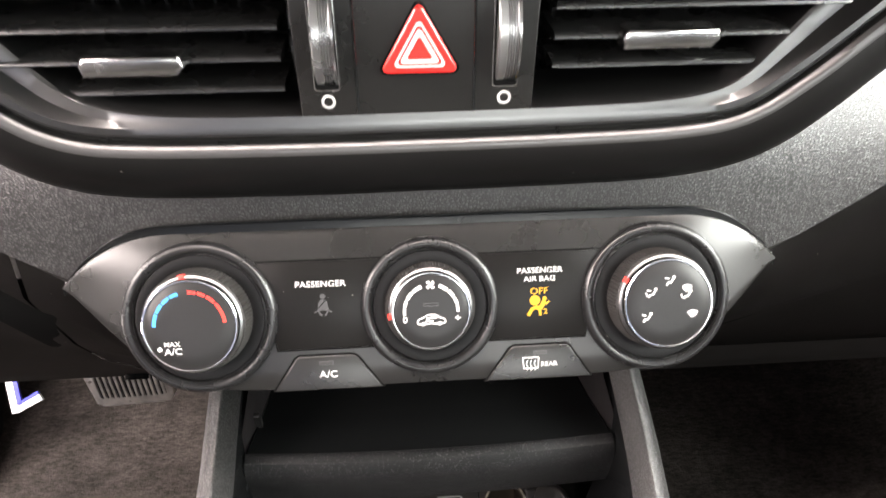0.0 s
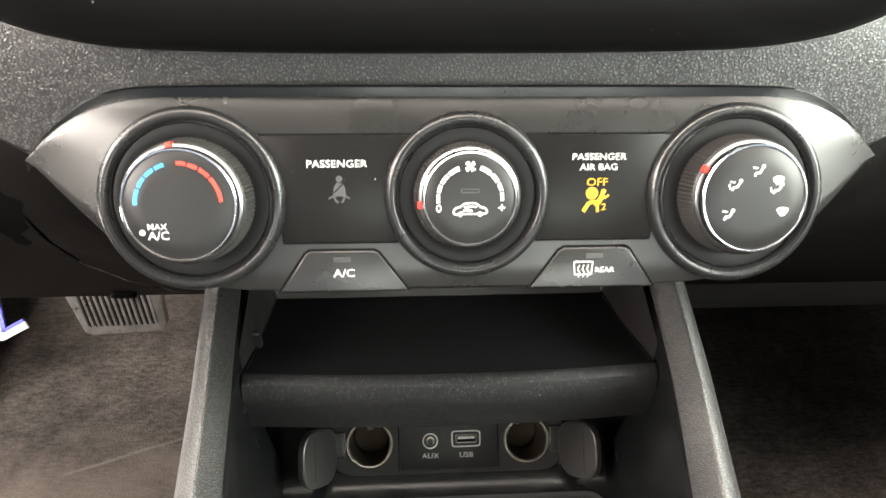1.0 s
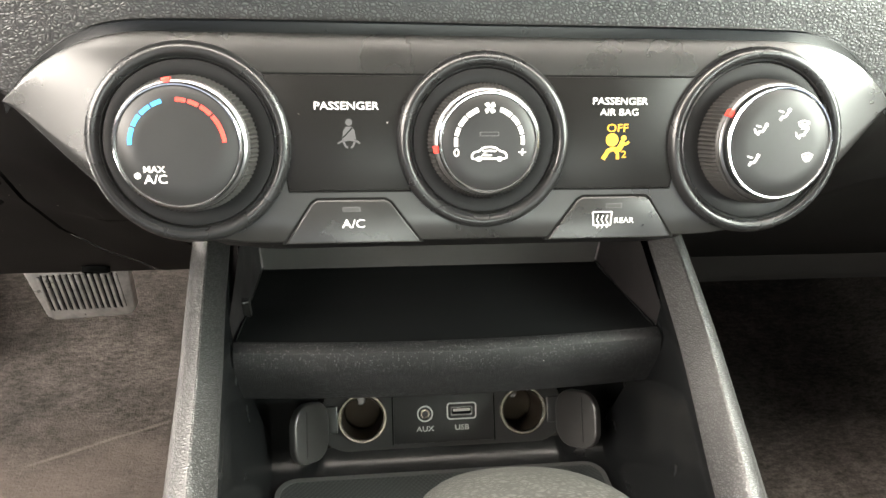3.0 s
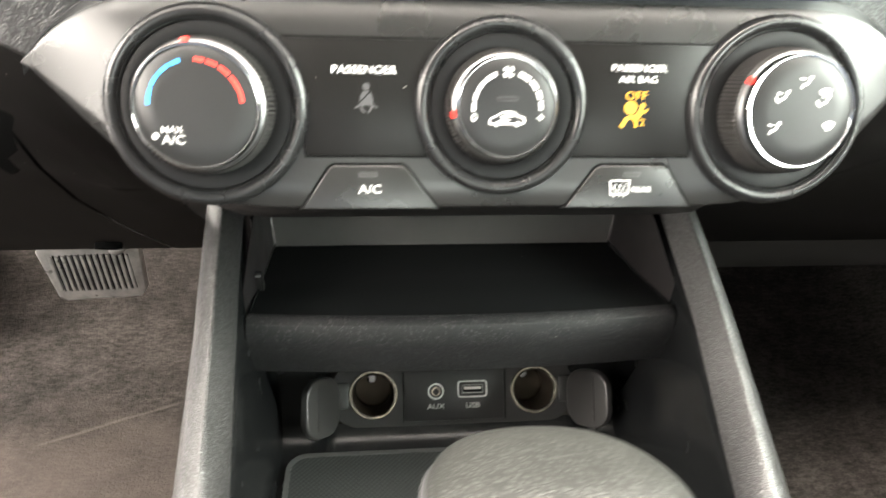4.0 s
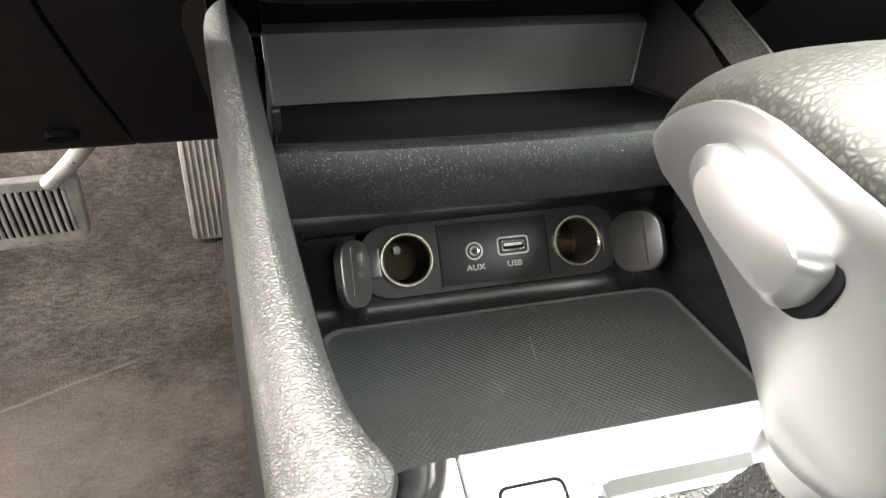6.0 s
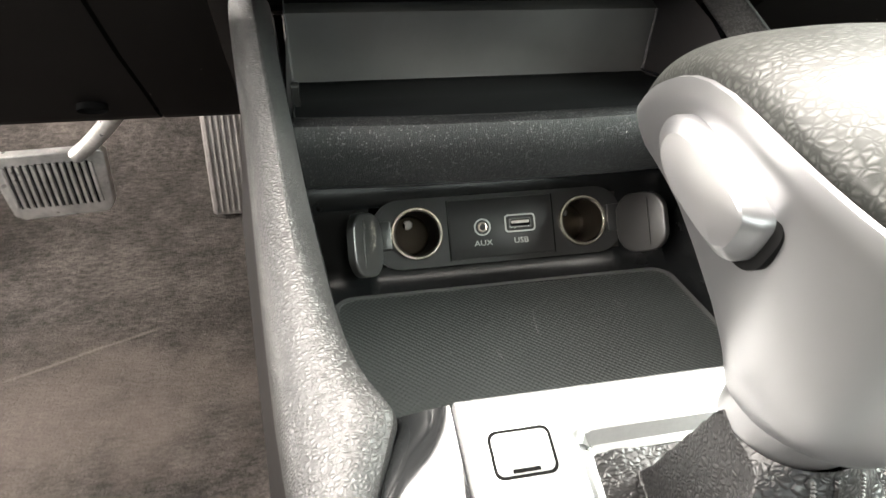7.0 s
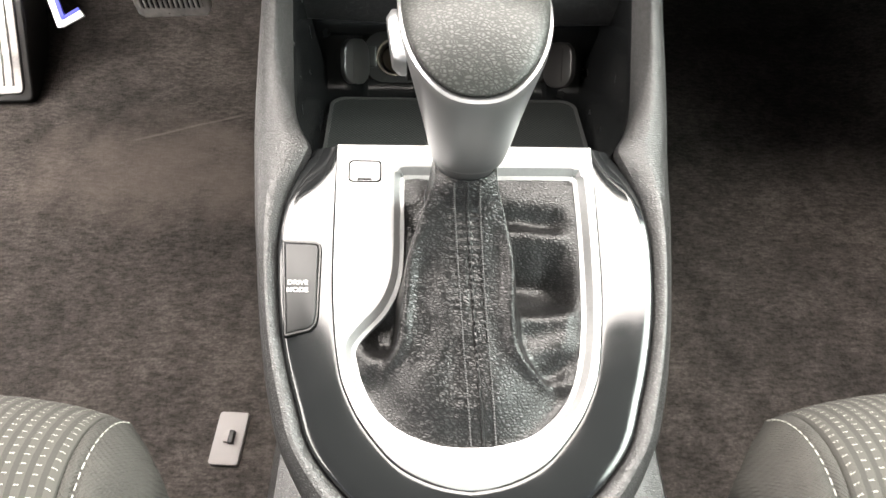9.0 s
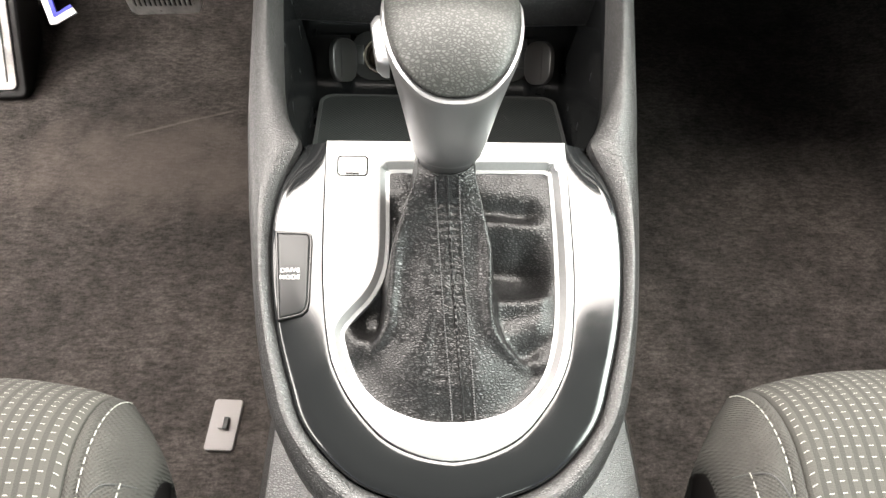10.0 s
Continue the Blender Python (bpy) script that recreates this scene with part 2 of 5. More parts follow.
SATCHROME = material("satin_chrome", (0.42, 0.42, 0.42), 0.24, metal=1.0, rough_vary=0.05)
TRIMMET = material("dark_satin_metal", (0.15, 0.15, 0.15), 0.30, metal=1.0, rough_vary=0.05)
MATRIM = material("mat_rim", (0.026, 0.0265, 0.0265), 0.34, spec=0.5)
EDGELINE = material("satin_edge", (0.030, 0.029, 0.029), 0.30, spec=0.9, grain=900, bump=0.3, dist=0.0002)
VENTMET = material("vent_metal", (0.13, 0.13, 0.13), 0.30, metal=1.0)
HOOD = material("hood_black", (0.0045, 0.0043, 0.0043), 0.44, dust=0.3, spec=0.14, rough_vary=0.04, grain=1600, bump=0.12, dist=0.0002)
SILVER = material("silver_paint", (0.25, 0.25, 0.255), 0.36, metal=0.9, grain=3000, bump=0.05, dist=0.0001)
PLATE = material("brushed_silver_plate", (0.27, 0.27, 0.27), 0.36, metal=0.6, grain=3000, bump=0.06, dist=0.0001, rough_vary=0.06, vary=0.06, vary_scale=500)
STEEL = material("worn_steel", (0.44, 0.43, 0.415), 0.36, metal=0.6, vary=0.3, vary_scale=60, rough_vary=0.1)
PEDALGREY = material("dull_metal", (0.20, 0.185, 0.175), 0.5, metal=0.7, vary=0.25, vary_scale=60)
BRASS = material("socket_bore", (0.060, 0.050, 0.038), 0.35, metal=0.8)
RINGMET = material("nickel_ring", (0.62, 0.56, 0.48), 0.22, metal=1.0)
RUBBER = material("dotted_rubber", (0.010, 0.0114, 0.0112), 0.38, dust=0.25, spec=0.42, grain=520, bump=0.8, kind="dots", dist=0.0005, vary=0.15, vary_scale=25)
CARPET = carpet()
WHITE = material("white_print", (0.42, 0.42, 0.41), 0.5)
GREYPRINT = material("grey_print", (0.026, 0.026, 0.027), 0.5)
BLUE = material("blue_print", (0.02, 0.25, 0.62), 0.4)
REDP = material("red_print", (0.75, 0.03, 0.02), 0.4)
REDLENS = material("red_lens", (0.62, 0.025, 0.02), 0.16, coat=0.5)
AMBER = material("amber_symbol", (0.05, 0.025, 0.0), 0.5, emit=(1.0, 0.54, 0.0), emit_power=0.85)
THREAD = material("pale_thread", (0.22, 0.22, 0.20), 0.8)
DARKTHREAD = material("dark_thread", (0.022, 0.022, 0.022), 0.7)
GREYPLASTIC = material("grey_plastic", (0.20, 0.185, 0.18), 0.6, grain=900, bump=0.2, dist=0.0003)
BLUEPLASTIC = material("blue_plastic", (0.05, 0.06, 0.55), 0.4)
WHITEPLASTIC = material("white_plastic", (0.80, 0.80, 0.82), 0.4)
CLOTH = material("grey_cloth", (0.034, 0.033, 0.030), 0.9, spec=0.2, grain=700, bump=1.0, dist=0.0008, kind="dots", vary=0.15, vary_scale=60)
BACKWALL = material("grey_black_plastic", (0.036, 0.035, 0.033), 0.40, rough_vary=0.06, vary=0.12, vary_scale=40)
SIDEWALL = material("dark_satin_plastic", (0.0115, 0.0103, 0.0106), 0.38, spec=0.42, rough_vary=0.05, vary=0.1, vary_scale=40)
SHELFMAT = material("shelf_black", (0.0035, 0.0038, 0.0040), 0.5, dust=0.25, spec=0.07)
SOCKMAT = material("socket_black", (0.011, 0.0111, 0.0112), 0.38, dust=0.2, spec=0.42)
FLAPMAT = material("flap_plastic", (0.013, 0.0125, 0.0123), 0.34, spec=0.5, vary=0.15, vary_scale=60)
# pale tone shared by painted corner highlights and the mat's scratches
GLINT_SCRATCH = material("glint_and_scratch", (0.10, 0.095, 0.095), 0.3)
PAVING = material("paving", (0.36, 0.35, 0.33), 0.9, grain=200, bump=0.3, vary=0.2, vary_scale=3)
LINER = material("headliner", (0.10, 0.098, 0.095), 0.9, grain=500, bump=0.3, vary=0.05)
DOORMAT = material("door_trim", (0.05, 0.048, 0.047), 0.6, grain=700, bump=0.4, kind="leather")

# ---------------------------------------------------------------- builders


def part(name, bm, mat, parent=None, label="", flat=False, angle=38):
    me = bpy.data.meshes.new(name)
    bmesh.ops.recalc_face_normals(bm, faces=bm.faces)
    bm.to_mesh(me)
    bm.free()
    me.materials.append(mat)
    if not flat:
        for p in me.polygons:
            p.use_smooth = True
        me.set_sharp_from_angle(angle=radians(angle))
    ob = new(name, me)
    if parent:
        ob.parent = parent
        ob.matrix_parent_inverse = parent.matrix_world.inverted() if parent.type == "MESH" else Matrix.Translation(-parent.location)
    if label:
        tagged(ob, label)
    return ob


def thing(name, at, label, category, group="", kind=""):
    ob = new(name)
    ob.location = at
    ob.empty_display_size = 0.02
    return tagged(ob, label, category, group, kind)


def skin(bm, rings, closed=True, cap0=False, cap1=False):
    """Skins rings of points into quads."""
    vs = [[bm.verts.new(p) for p in r] for r in rings]
    n = len(vs[0])
    for a, b in zip(vs, vs[1:]):
        for i in range(n if closed else n - 1):
            j = (i + 1) % n
            try:
                bm.faces.new((a[i], a[j], b[j], b[i]))
            except ValueError:
                pass
    if cap0:
        bm.faces.new(vs[0])
    if cap1:
        bm.faces.new(vs[-1])
    return vs


def lathe(bm, profile, m, n=64, wobble=None):
    rings = []
    for r, h in profile:
        r = max(r, 1e-4)
        rings.append([m @ Vector((r * math.cos(2 * math.pi * i / n), r * math.sin(2 * math.pi * i / n), h)) for i in range(n)])
    skin(bm, rings, True, profile[0][0] < 0.01, profile[-1][0] < 0.01)


def inset(poly, d):
    """The outline moved inwards by d; counterclockwise outline."""
    out, n = [], len(poly)
    for i in range(n):
        a, b, c = Vector(poly[i - 1]), Vector(poly[i]), Vector(poly[(i + 1) % n])
        e, f = (b - a), (c - b)
        if e.length < 1e-9 or f.length < 1e-9:
            out.append(tuple(b))
            continue
        e.normalize(), f.normalize()
        p, q = Vector((-e.y, e.x)), Vector((-f.y, f.x))
        k = (p + q) / max(0.35, 1 + p.dot(q))
        out.append(tuple(b + k * d))
    return out


def slab(bm, poly, m, w0, w1, bevel=0.4, steps=3):
    """A plate on an outline in the plane of m, from height w0 to w1, its upper edge rounded."""
    area = sum(poly[i - 1][0] * poly[i][1] - poly[i][0] * poly[i - 1][1] for i in range(len(poly)))
    if area < 0:
        poly = poly[::-1]
    rings = [[m @ Vector((*p, w0)) for p in poly]]
    for k in range(steps + 1):
        a = k / steps * math.pi / 2
        rings.append([m @ Vector((*p, w1 - bevel * (1 - math.sin(a)))) for p in inset(poly, bevel * (1 - math.cos(a)))])
    skin(bm, rings, True, False, True)


def rounded(w, h, r, cx=0.0, cy=0.0, n=5):
    pts = []
    for sx, sy, a0 in ((1, 1, 0), (-1, 1, 90), (-1, -1, 180), (1, -1, 270)):
        for k in range(n + 1):
            a = radians(a0 + 90 * k / n)
            pts.append((cx + sx * (w / 2 - r) + r * math.cos(a), cy + sy * (h / 2 - r) + r * math.sin(a)))
    return pts


def curve(x, pts):
    """A smooth curve through the points, level with its ends outside."""
    if x <= pts[0][0]:
        return pts[0][1]
    if x >= pts[-1][0]:
        return pts[-1][1]
    n = len(pts)

    def slope(i):
        a, b = max(0, i - 1), min(n - 1, i + 1)
        return (pts[b][1] - pts[a][1]) / (pts[b][0] - pts[a][0])
    for i in range(n - 1):
        (a, p), (b, q) = pts[i], pts[i + 1]
        if x <= b:
            h = b - a
            t = (x - a) / h
            return p * (1 + 2 * t) * (1 - t) ** 2 + slope(i) * h * t * (1 - t) ** 2 + q * t * t * (3 - 2 * t) + slope(i + 1) * h * t * t * (t - 1)


def smooth(points, per=6, closed=False):
    """A Catmull-Rom curve through the points."""
    ps = [Vector(p) for p in points]
    n = len(ps)
    out = []
    for i in range(n if closed else n - 1):
        a, b, c, d = (ps[(i - 1) % n] if closed or i else ps[0]), ps[i], ps[(i + 1) % n], (ps[(i + 2) % n] if closed or i + 2 < n else ps[-1])
        for k in range(per):
            t = k / per
            out.append(0.5 * (2 * b + (c - a) * t + (2 * a - 5 * b + 4 * c - d) * t * t + (3 * b - a - 3 * c + d) * t ** 3))
    if not closed:
        out.append(ps[-1])
    return out


def tube(bm, points, r, n=8, ends=True):
    ps = [Vector(p) for p in points]
    rings = []
    for i, p in enumerate(ps):
        d = (ps[min(i + 1, len(ps) - 1)] - ps[max(i - 1, 0)]).normalized()
        s = d.orthogonal().normalized() if abs(d.z) > 0.95 else d.cross(Vector((0, 0, 1))).normalized()
        u = s.cross(d)
        rings.append([p + r * (math.cos(2 * math.pi * k / n) * s + math.sin(2 * math.pi * k / n) * u) for k in range(n)])
    skin(bm, rings, True, ends, ends)


def stroke(bm, pts, width, m, w=0.0, thick=0.06):
    """A flat printed line through points in the plane of m."""
    ps = [Vector(p) for p in pts]
    left, right = [], []
    for i, p in enumerate(ps):
        d = (ps[min(i + 1, len(ps) - 1)] - ps[max(i - 1, 0)]).normalized()
        nrm = Vector((-d.y, d.x)) * width / 2
        left.append(p + nrm), right.append(p - nrm)
    poly = [tuple(p) for p in left] + [tuple(p) for p in right[::-1]]
    slab(bm, poly, m, w - thick, w + thick, 0.01, 1)


def arc(r, a0, a1, n=8, cx=0.0, cy=0.0):
    return [(cx + r * math.cos(radians(a0 + (a1 - a0) * k / n)), cy + r * math.sin(radians(a0 + (a1 - a0) * k / n))) for k in range(n + 1)]


def disc(bm, r, m, cx=0.0, cy=0.0, w=0.0, thick=0.06, n=20):
    slab(bm, arc(r, 0, 360 - 360 / n, n - 1, cx, cy), m, w - thick, w + thick, 0.01, 1)


def lettering(words, size, m, cx, cy, w, mat, parent, wide=1.15, bold=0.004, name="lettering"):
    cu = bpy.data.curves.new(name, "FONT")
    cu.body, cu.size, cu.align_x, cu.align_y = words, size, "CENTER", "CENTER"
    cu.offset, cu.extrude, cu.resolution_u = bold * size, 0.04, 3
    tmp = bpy.data.objects.new("tmp", cu)
    me = bpy.data.meshes.new_from_object(tmp)
    bpy.data.objects.remove(tmp)
    me.transform(m @ Matrix.Translation((cx, cy, w)) @ Matrix.Diagonal((wide, 1, 1, 1)))
    me.materials.clear()
    me.materials.append(mat)
    me.name = name
    ob = new(name, me)
    ob.parent = parent
    ob.matrix_parent_inverse = parent.matrix_world.inverted() if parent.type == "MESH" else Matrix.Translation(-parent.location)
    return ob


def box(bm, lo, hi, m=Matrix()):
    slab(bm, [(lo[0], lo[1]), (hi[0], lo[1]), (hi[0], hi[1]), (lo[0], hi[1])], m, lo[2], hi[2], min(0.002, 0.2 * (hi[2] - lo[2])), 2)


def frame_of(origin, x, y, scale=0.001):
    """A matrix with its plane's x and y axes given; units of scale metres."""
    x, y = Vector(x).normalized(), Vector(y).normalized()
    z = x.cross(y).normalized()
    m = Matrix((x, y, z)).transposed().to_4x4()
    return Matrix.Translation(origin) @ m @ Matrix.Scale(scale, 4)


def pierced(bm, outline, holes, m, w0, w1):
    """A plate with round holes through it."""
    loops = [outline] + holes
    edges = []
    for loop in loops:
        vs = [bm.verts.new(m @ Vector((*p, w1))) for p in loop]
        edges += [bm.edges.new((vs[i - 1], vs[i])) for i in range(len(vs))]
    bmesh.ops.triangle_fill(bm, edges=edges, use_beauty=True)
    for loop in loops:
        skin(bm, [[m @ Vector((*p, w1)) for p in loop], [m @ Vector((*p, w0)) for p in loop]])
    bmesh.ops.remove_doubles(bm, verts=bm.verts, dist=1e-7)

# ---------------------------------------------------------------- cabin shell


def shell_sheet(name, pts, mat, label, thick=0.03):
    bm = bmesh.new()
    ps = [Vector(p) for p in pts]
    nrm = (ps[1] - ps[0]).cross(ps[2] - ps[1]).normalized() * thick
    skin(bm, [ps, [p - nrm for p in ps]], True, True, True)
    return tagged(part(name, bm, mat, flat=True), label, kind="structure")


def floor_height(x, y):
    z = -0.02 * min(1.0, max(0.0, (y - 0.35) / 0.2))
    if y > 0.74:
        z += 0.9 * (y - 0.74) ** 1.15 * min(1, (y - 0.74) / 0.08)
    z += 0.004 * math.sin(9 * x + 3) * math.sin(7 * y)
    z += 0.35 * max(0.0, abs(x) - 0.56) ** 1.2
    return z


bm = bmesh.new()
xs = [-0.74 + 1.48 * i / 60 for i in range(61)]
ys = [-1.25 + 2.35 * j / 80 for j in range(81)]
skin(bm, [[Vector((x, y, floor_height(x, y))) for x in xs] for y in ys], closed=False)
tagged(part("floor", bm, CARPET), "dark brown-grey carpet on the car floor", kind="structure")

# unseen ground, kept pale so it bounces light into the footwell
shell_sheet("ground", [(-9, -9, -0.32), (9, -9, -0.32), (9, 9, -0.32), (-9, 9, -0.32)], PAVING, "unseen pale paving that bounces light in at the open door")
shell_sheet("door_sill", [(-0.74, -1.25, -0.05), (-0.74, 1.1, -0.05), (-0.74, 1.1, 0.10), (-0.74, -1.25, 0.10)], DOORMAT, "dark sill of the open driver door")
shell_sheet("wall_left", [(-0.74, 0.78, 0.10), (-0.74, 1.1, 0.10), (-0.74, 1.1, 0.74), (-0.74, 0.78, 0.74)], DOORMAT, "dark trim in front of the open driver door")
# unseen panel, added to keep side light off the carpet and fascia wing
shell_sheet("left_rear_light_block", [(-0.74, -1.25, 0.10), (-0.74, 0.10, 0.10), (-0.74, 0.10, 0.84), (-0.74, -1.25, 0.84)], DOORMAT, "unseen dark panel added to block light behind the open driver door")
shell_sheet("wall_right", [(0.74, 1.1, -0.02), (0.74, -1.25, -0.02), (0.74, -1.25, 0.74), (0.74, 1.1, 0.74)], DOORMAT, "dark door trim closing the passenger side")
shell_sheet("wall_rear", [(-0.74, -1.25, -0.02), (-0.74, -1.25, 0.82), (0.74, -1.25, 0.82), (0.74, -1.25, -0.02)], DOORMAT, "dark rear end of the cabin")
shell_sheet("ceiling", [(-0.74, -1.25, 1.2), (-0.74, 0.15, 1.2), (0.74, 0.15, 1.2), (0.74, -1.25, 1.2)], LINER, "pale grey headliner")
shell_sheet("bulkhead", [(-0.74, 1.1, -0.02), (0.74, 1.1, -0.02), (0.74, 1.1, 0.74), (-0.74, 1.1, 0.74)], HARD, "black bulkhead behind the dashboard")

# ---------------------------------------------------------------- dashboard
dash = thing("dashboard", (0, 0.4, 0.5), "black dashboard with grained pad and plain lower panels", "dashboard")


def pad_y(x, z):
    y = 0.301 + (z - 0.5167) * 0.33
    if z > 0.55:
        y += 6.0 * (z - 0.55) ** 2
    return y + 0.25 * max(0.0, abs(x) - 0.13) ** 1.5


bm = bmesh.new()


def rise(x):
    """How far the pad's lower edge climbs beside the climate panel."""
    return min(0.10, 0.55 * max(0.0, abs(x) - 0.150))


def pad_point(x, z):
    z = z + rise(x) * max(0.0, (0.62 - z) / 0.12) if z < 0.62 else z
    # the pad turns in behind the vents
    mouth = 0.586 + max(0.0, abs(x) - 0.115) * 0.95
    deep = min(1.0, max(0.0, (z - mouth) / 0.012))
    return Vector((x, pad_y(x, z) + 0.09 * deep * deep * (3 - 2 * deep), z))


skin(bm, [[pad_point(-0.72 + 1.44 * i / 72, z) for i in range(73)] for z in (0.512, 0.514, 0.518, 0.525, 0.535, 0.545, 0.555, 0.565, 0.572, 0.578, 0.584, 0.588, 0.592, 0.596, 0.60, 0.606, 0.612, 0.62, 0.63, 0.64, 0.65, 0.66, 0.68, 0.70, 0.74)], closed=False)
part("pad", bm, GRAIN, dash, "grained black pad above the climate panel")
bm = bmesh.new()
skin(bm, [[Vector((x, y, z)) for x in (-0.72, -0.3, 0, 0.3, 0.72)] for y, z in ((0.42, 0.70), (0.44, 0.735), (0.50, 0.745), (1.1, 0.73))], closed=False)
part("top_pad", bm, GRAIN, dash)
# unseen cover over the vents, added to keep windscreen light out of them
bm = bmesh.new()
skin(bm, [[Vector((x, y, z)) for x in (-0.26, -0.1, 0, 0.1, 0.26)] for y, z in ((0.294, 0.656), (0.291, 0.660), (0.297, 0.666), (0.36, 0.682), (0.425, 0.705))], closed=False)
part("vent_brow", bm, GRAIN, dash)


PROFILE = [(0.330, 0.517), (0.303, 0.5155), (0.298, 0.511), (0.294, 0.49), (0.315, 0.447), (0.317, 0.4442), (0.3190, 0.4414), (0.3220, 0.4372), (0.3260, 0.4316), (0.335, 0.419), (0.37, 0.374), (0.405, 0.329), (0.430, 0.295), (0.436, 0.288), (0.444, 0.284), (0.47, 0.285), (0.60, 0.31)]
# lower dash panels on both sides of the console; a seam runs down the driver side


def seam_x(z):
    return -0.1840 + max(0.0, z - 0.292) * 0.02


def dash_strip(name, left, right, mat, label, n=14):
    bm = bmesh.new()
    rings = []
    for y, z in PROFILE:
        a, b = left(z), right(z)
        xs = [a + (b - a) * i / n for i in range(n + 1)]
        rings.append([Vector((x, y + (0.5 * rise(x) + 0.15 * max(0, abs(x) - 0.13) ** 1.5) * min(1, max(0, (z - 0.40) / 0.1)), z + rise(x) * min(1, max(0, (z - 0.40) / 0.1)))) for x in xs])
    skin(bm, rings, closed=False)
    bmesh.ops.solidify(bm, geom=bm.faces[:], thickness=0.003)
    return part(name, bm, mat, dash, label)


def notch(z):
    return curve(z, ((0.28, 0.1335), (0.42, 0.1330), (0.4316, 0.1300), (0.4372, 0.1255), (0.4414, 0.1190), (0.4442, 0.105), (0.447, 0.03)))


dash_strip("console_side_panel", lambda z: seam_x(z) + 0.0012, lambda z: -notch(z), LOWER, "brown-black plain panel beside the console", 10)
dash_strip("knee_panel", lambda z: -0.72, lambda z: seam_x(z) - 0.0012, LOWER, "brown-black knee panel with a screw hole", 24)
dash_strip("glovebox_panel", lambda z: notch(z), lambda z: 0.72, LOWER, "black panel on the passenger side", 24)
# unseen box added below the panel to shade the passenger footwell
bm = bmesh.new()
skin(bm, [[Vector((x, y, z)) for x in (0.135, 0.3, 0.72)] for y, z in ((0.437, 0.289), (0.440, 0.262), (0.447, 0.246), (0.60, 0.23), (0.72, 0.22))], closed=False)
part("footwell_light_block", bm, HARD, dash)
bm = bmesh.new()
skin(bm, [[Vector((x, y + 0.012, z)) for x in (-0.20, -0.15)] for y, z in PROFILE if z < 0.515], closed=False)
part("seam_backing", bm, DARK, dash)
HOLE = frame_of((-0.2160, 0.4128, 0.3128), (1, 0, 0), (0, -0.60, 0.80))
bm = bmesh.new()
lathe(bm, [(0.01, -1.0), (6.0, -1.0), (7.4, 0.3), (8.2, 0.9), (8.6, 0.4), (8.6, -3)], HOLE @ Matrix.Diagonal((1, 0.75, 1, 1)), 32)
part("screw_hole", bm, DARK, dash, "black recessed screw hole")

# vent hood: the dark band and the bright lines that run round under the vents
VENTLINE = smooth([(-0.30, 0.70), (-0.21, 0.668), (-0.168, 0.630), (-0.147, 0.608), (-0.130, 0.5975), (-0.105, 0.5940), (-0.05, 0.5930), (0.0, 0.5932), (0.05, 0.5937), (0.095, 0.5952), (0.118, 0.5995), (0.135, 0.611), (0.158, 0.631), (0.20, 0.665), (0.30, 0.70)], 6)


def vent_sweep(name, section, mat, label=""):
    """section: (offset outwards from the vent line, depth towards the cabin)."""
    bm = bmesh.new()
    rings = []
    for i, p in enumerate(VENTLINE):
        d = (VENTLINE[min(i + 1, len(VENTLINE) - 1)] - VENTLINE[max(i - 1, 0)]).normalized()
        out = Vector((d.y, -d.x))
        ring = []
        flare = 1 + 1.9 * math.exp(-((abs(p.x) - 0.155) / 0.035) ** 2)
        for o, w in section:
            q = p + out * (o * flare if o < 0 else o)
            w = w - 0.0042 * (flare - 1) if o < 0 else w
            ring.append(Vector((q.x, 0.298 + (p.y - 0.597) * 0.15 - w + 0.2 * max(0, abs(q.x) - 0.15) ** 1.3, q.y)))
        rings.append(ring)
    skin(bm, rings, closed=False)
    return part(name, bm, mat, dash, label)


vent_sweep("vent_trim", [(-0.0034, -0.030), (-0.0031, -0.0010), (-0.0027, 0.0002), (-0.0006, 0.0012), (0.0006, 0.0018), (0.0030, 0.0024), (0.0042, 0.0018), (0.0046, 0.0003)], VENTMET, "satin metal trim line under the vents")
vent_sweep("vent_groove", [(0.0045, 0.0008), (0.0050, -0.0015), (0.0075, -0.0012), (0.0080, 0.0016)], SATIN)
vent_sweep("vent_edge", [(0.0078, 0.0012), (0.0085, 0.0032), (0.0100, 0.0042), (0.0115, 0.0042)], EDGELINE, "thin edge of the vent hood")
vent_sweep("vent_hood", [(0.0112, 0.0041), (0.0150, 0.0048), (0.022, 0.0035), (0.030, 0.0000), (0.037, -0.006), (0.042, -0.014), (0.043, -0.03)], HOOD, "dark smooth band under the vents")

# ---------------------------------------------------------------- vents and hazard switch
HZ = frame_of((-0.004, 0.2985, 0.5955), (1, 0, 0), (0, 0.15, 1))


WHEELMET = material("wheel_metal", (0.33, 0.33, 0.33), 0.30, metal=0.9, rough_vary=0.05)
SLAT = material("slat_black", (0.005, 0.005, 0.005), 0.27, spec=0.9, rough_vary=0.05)


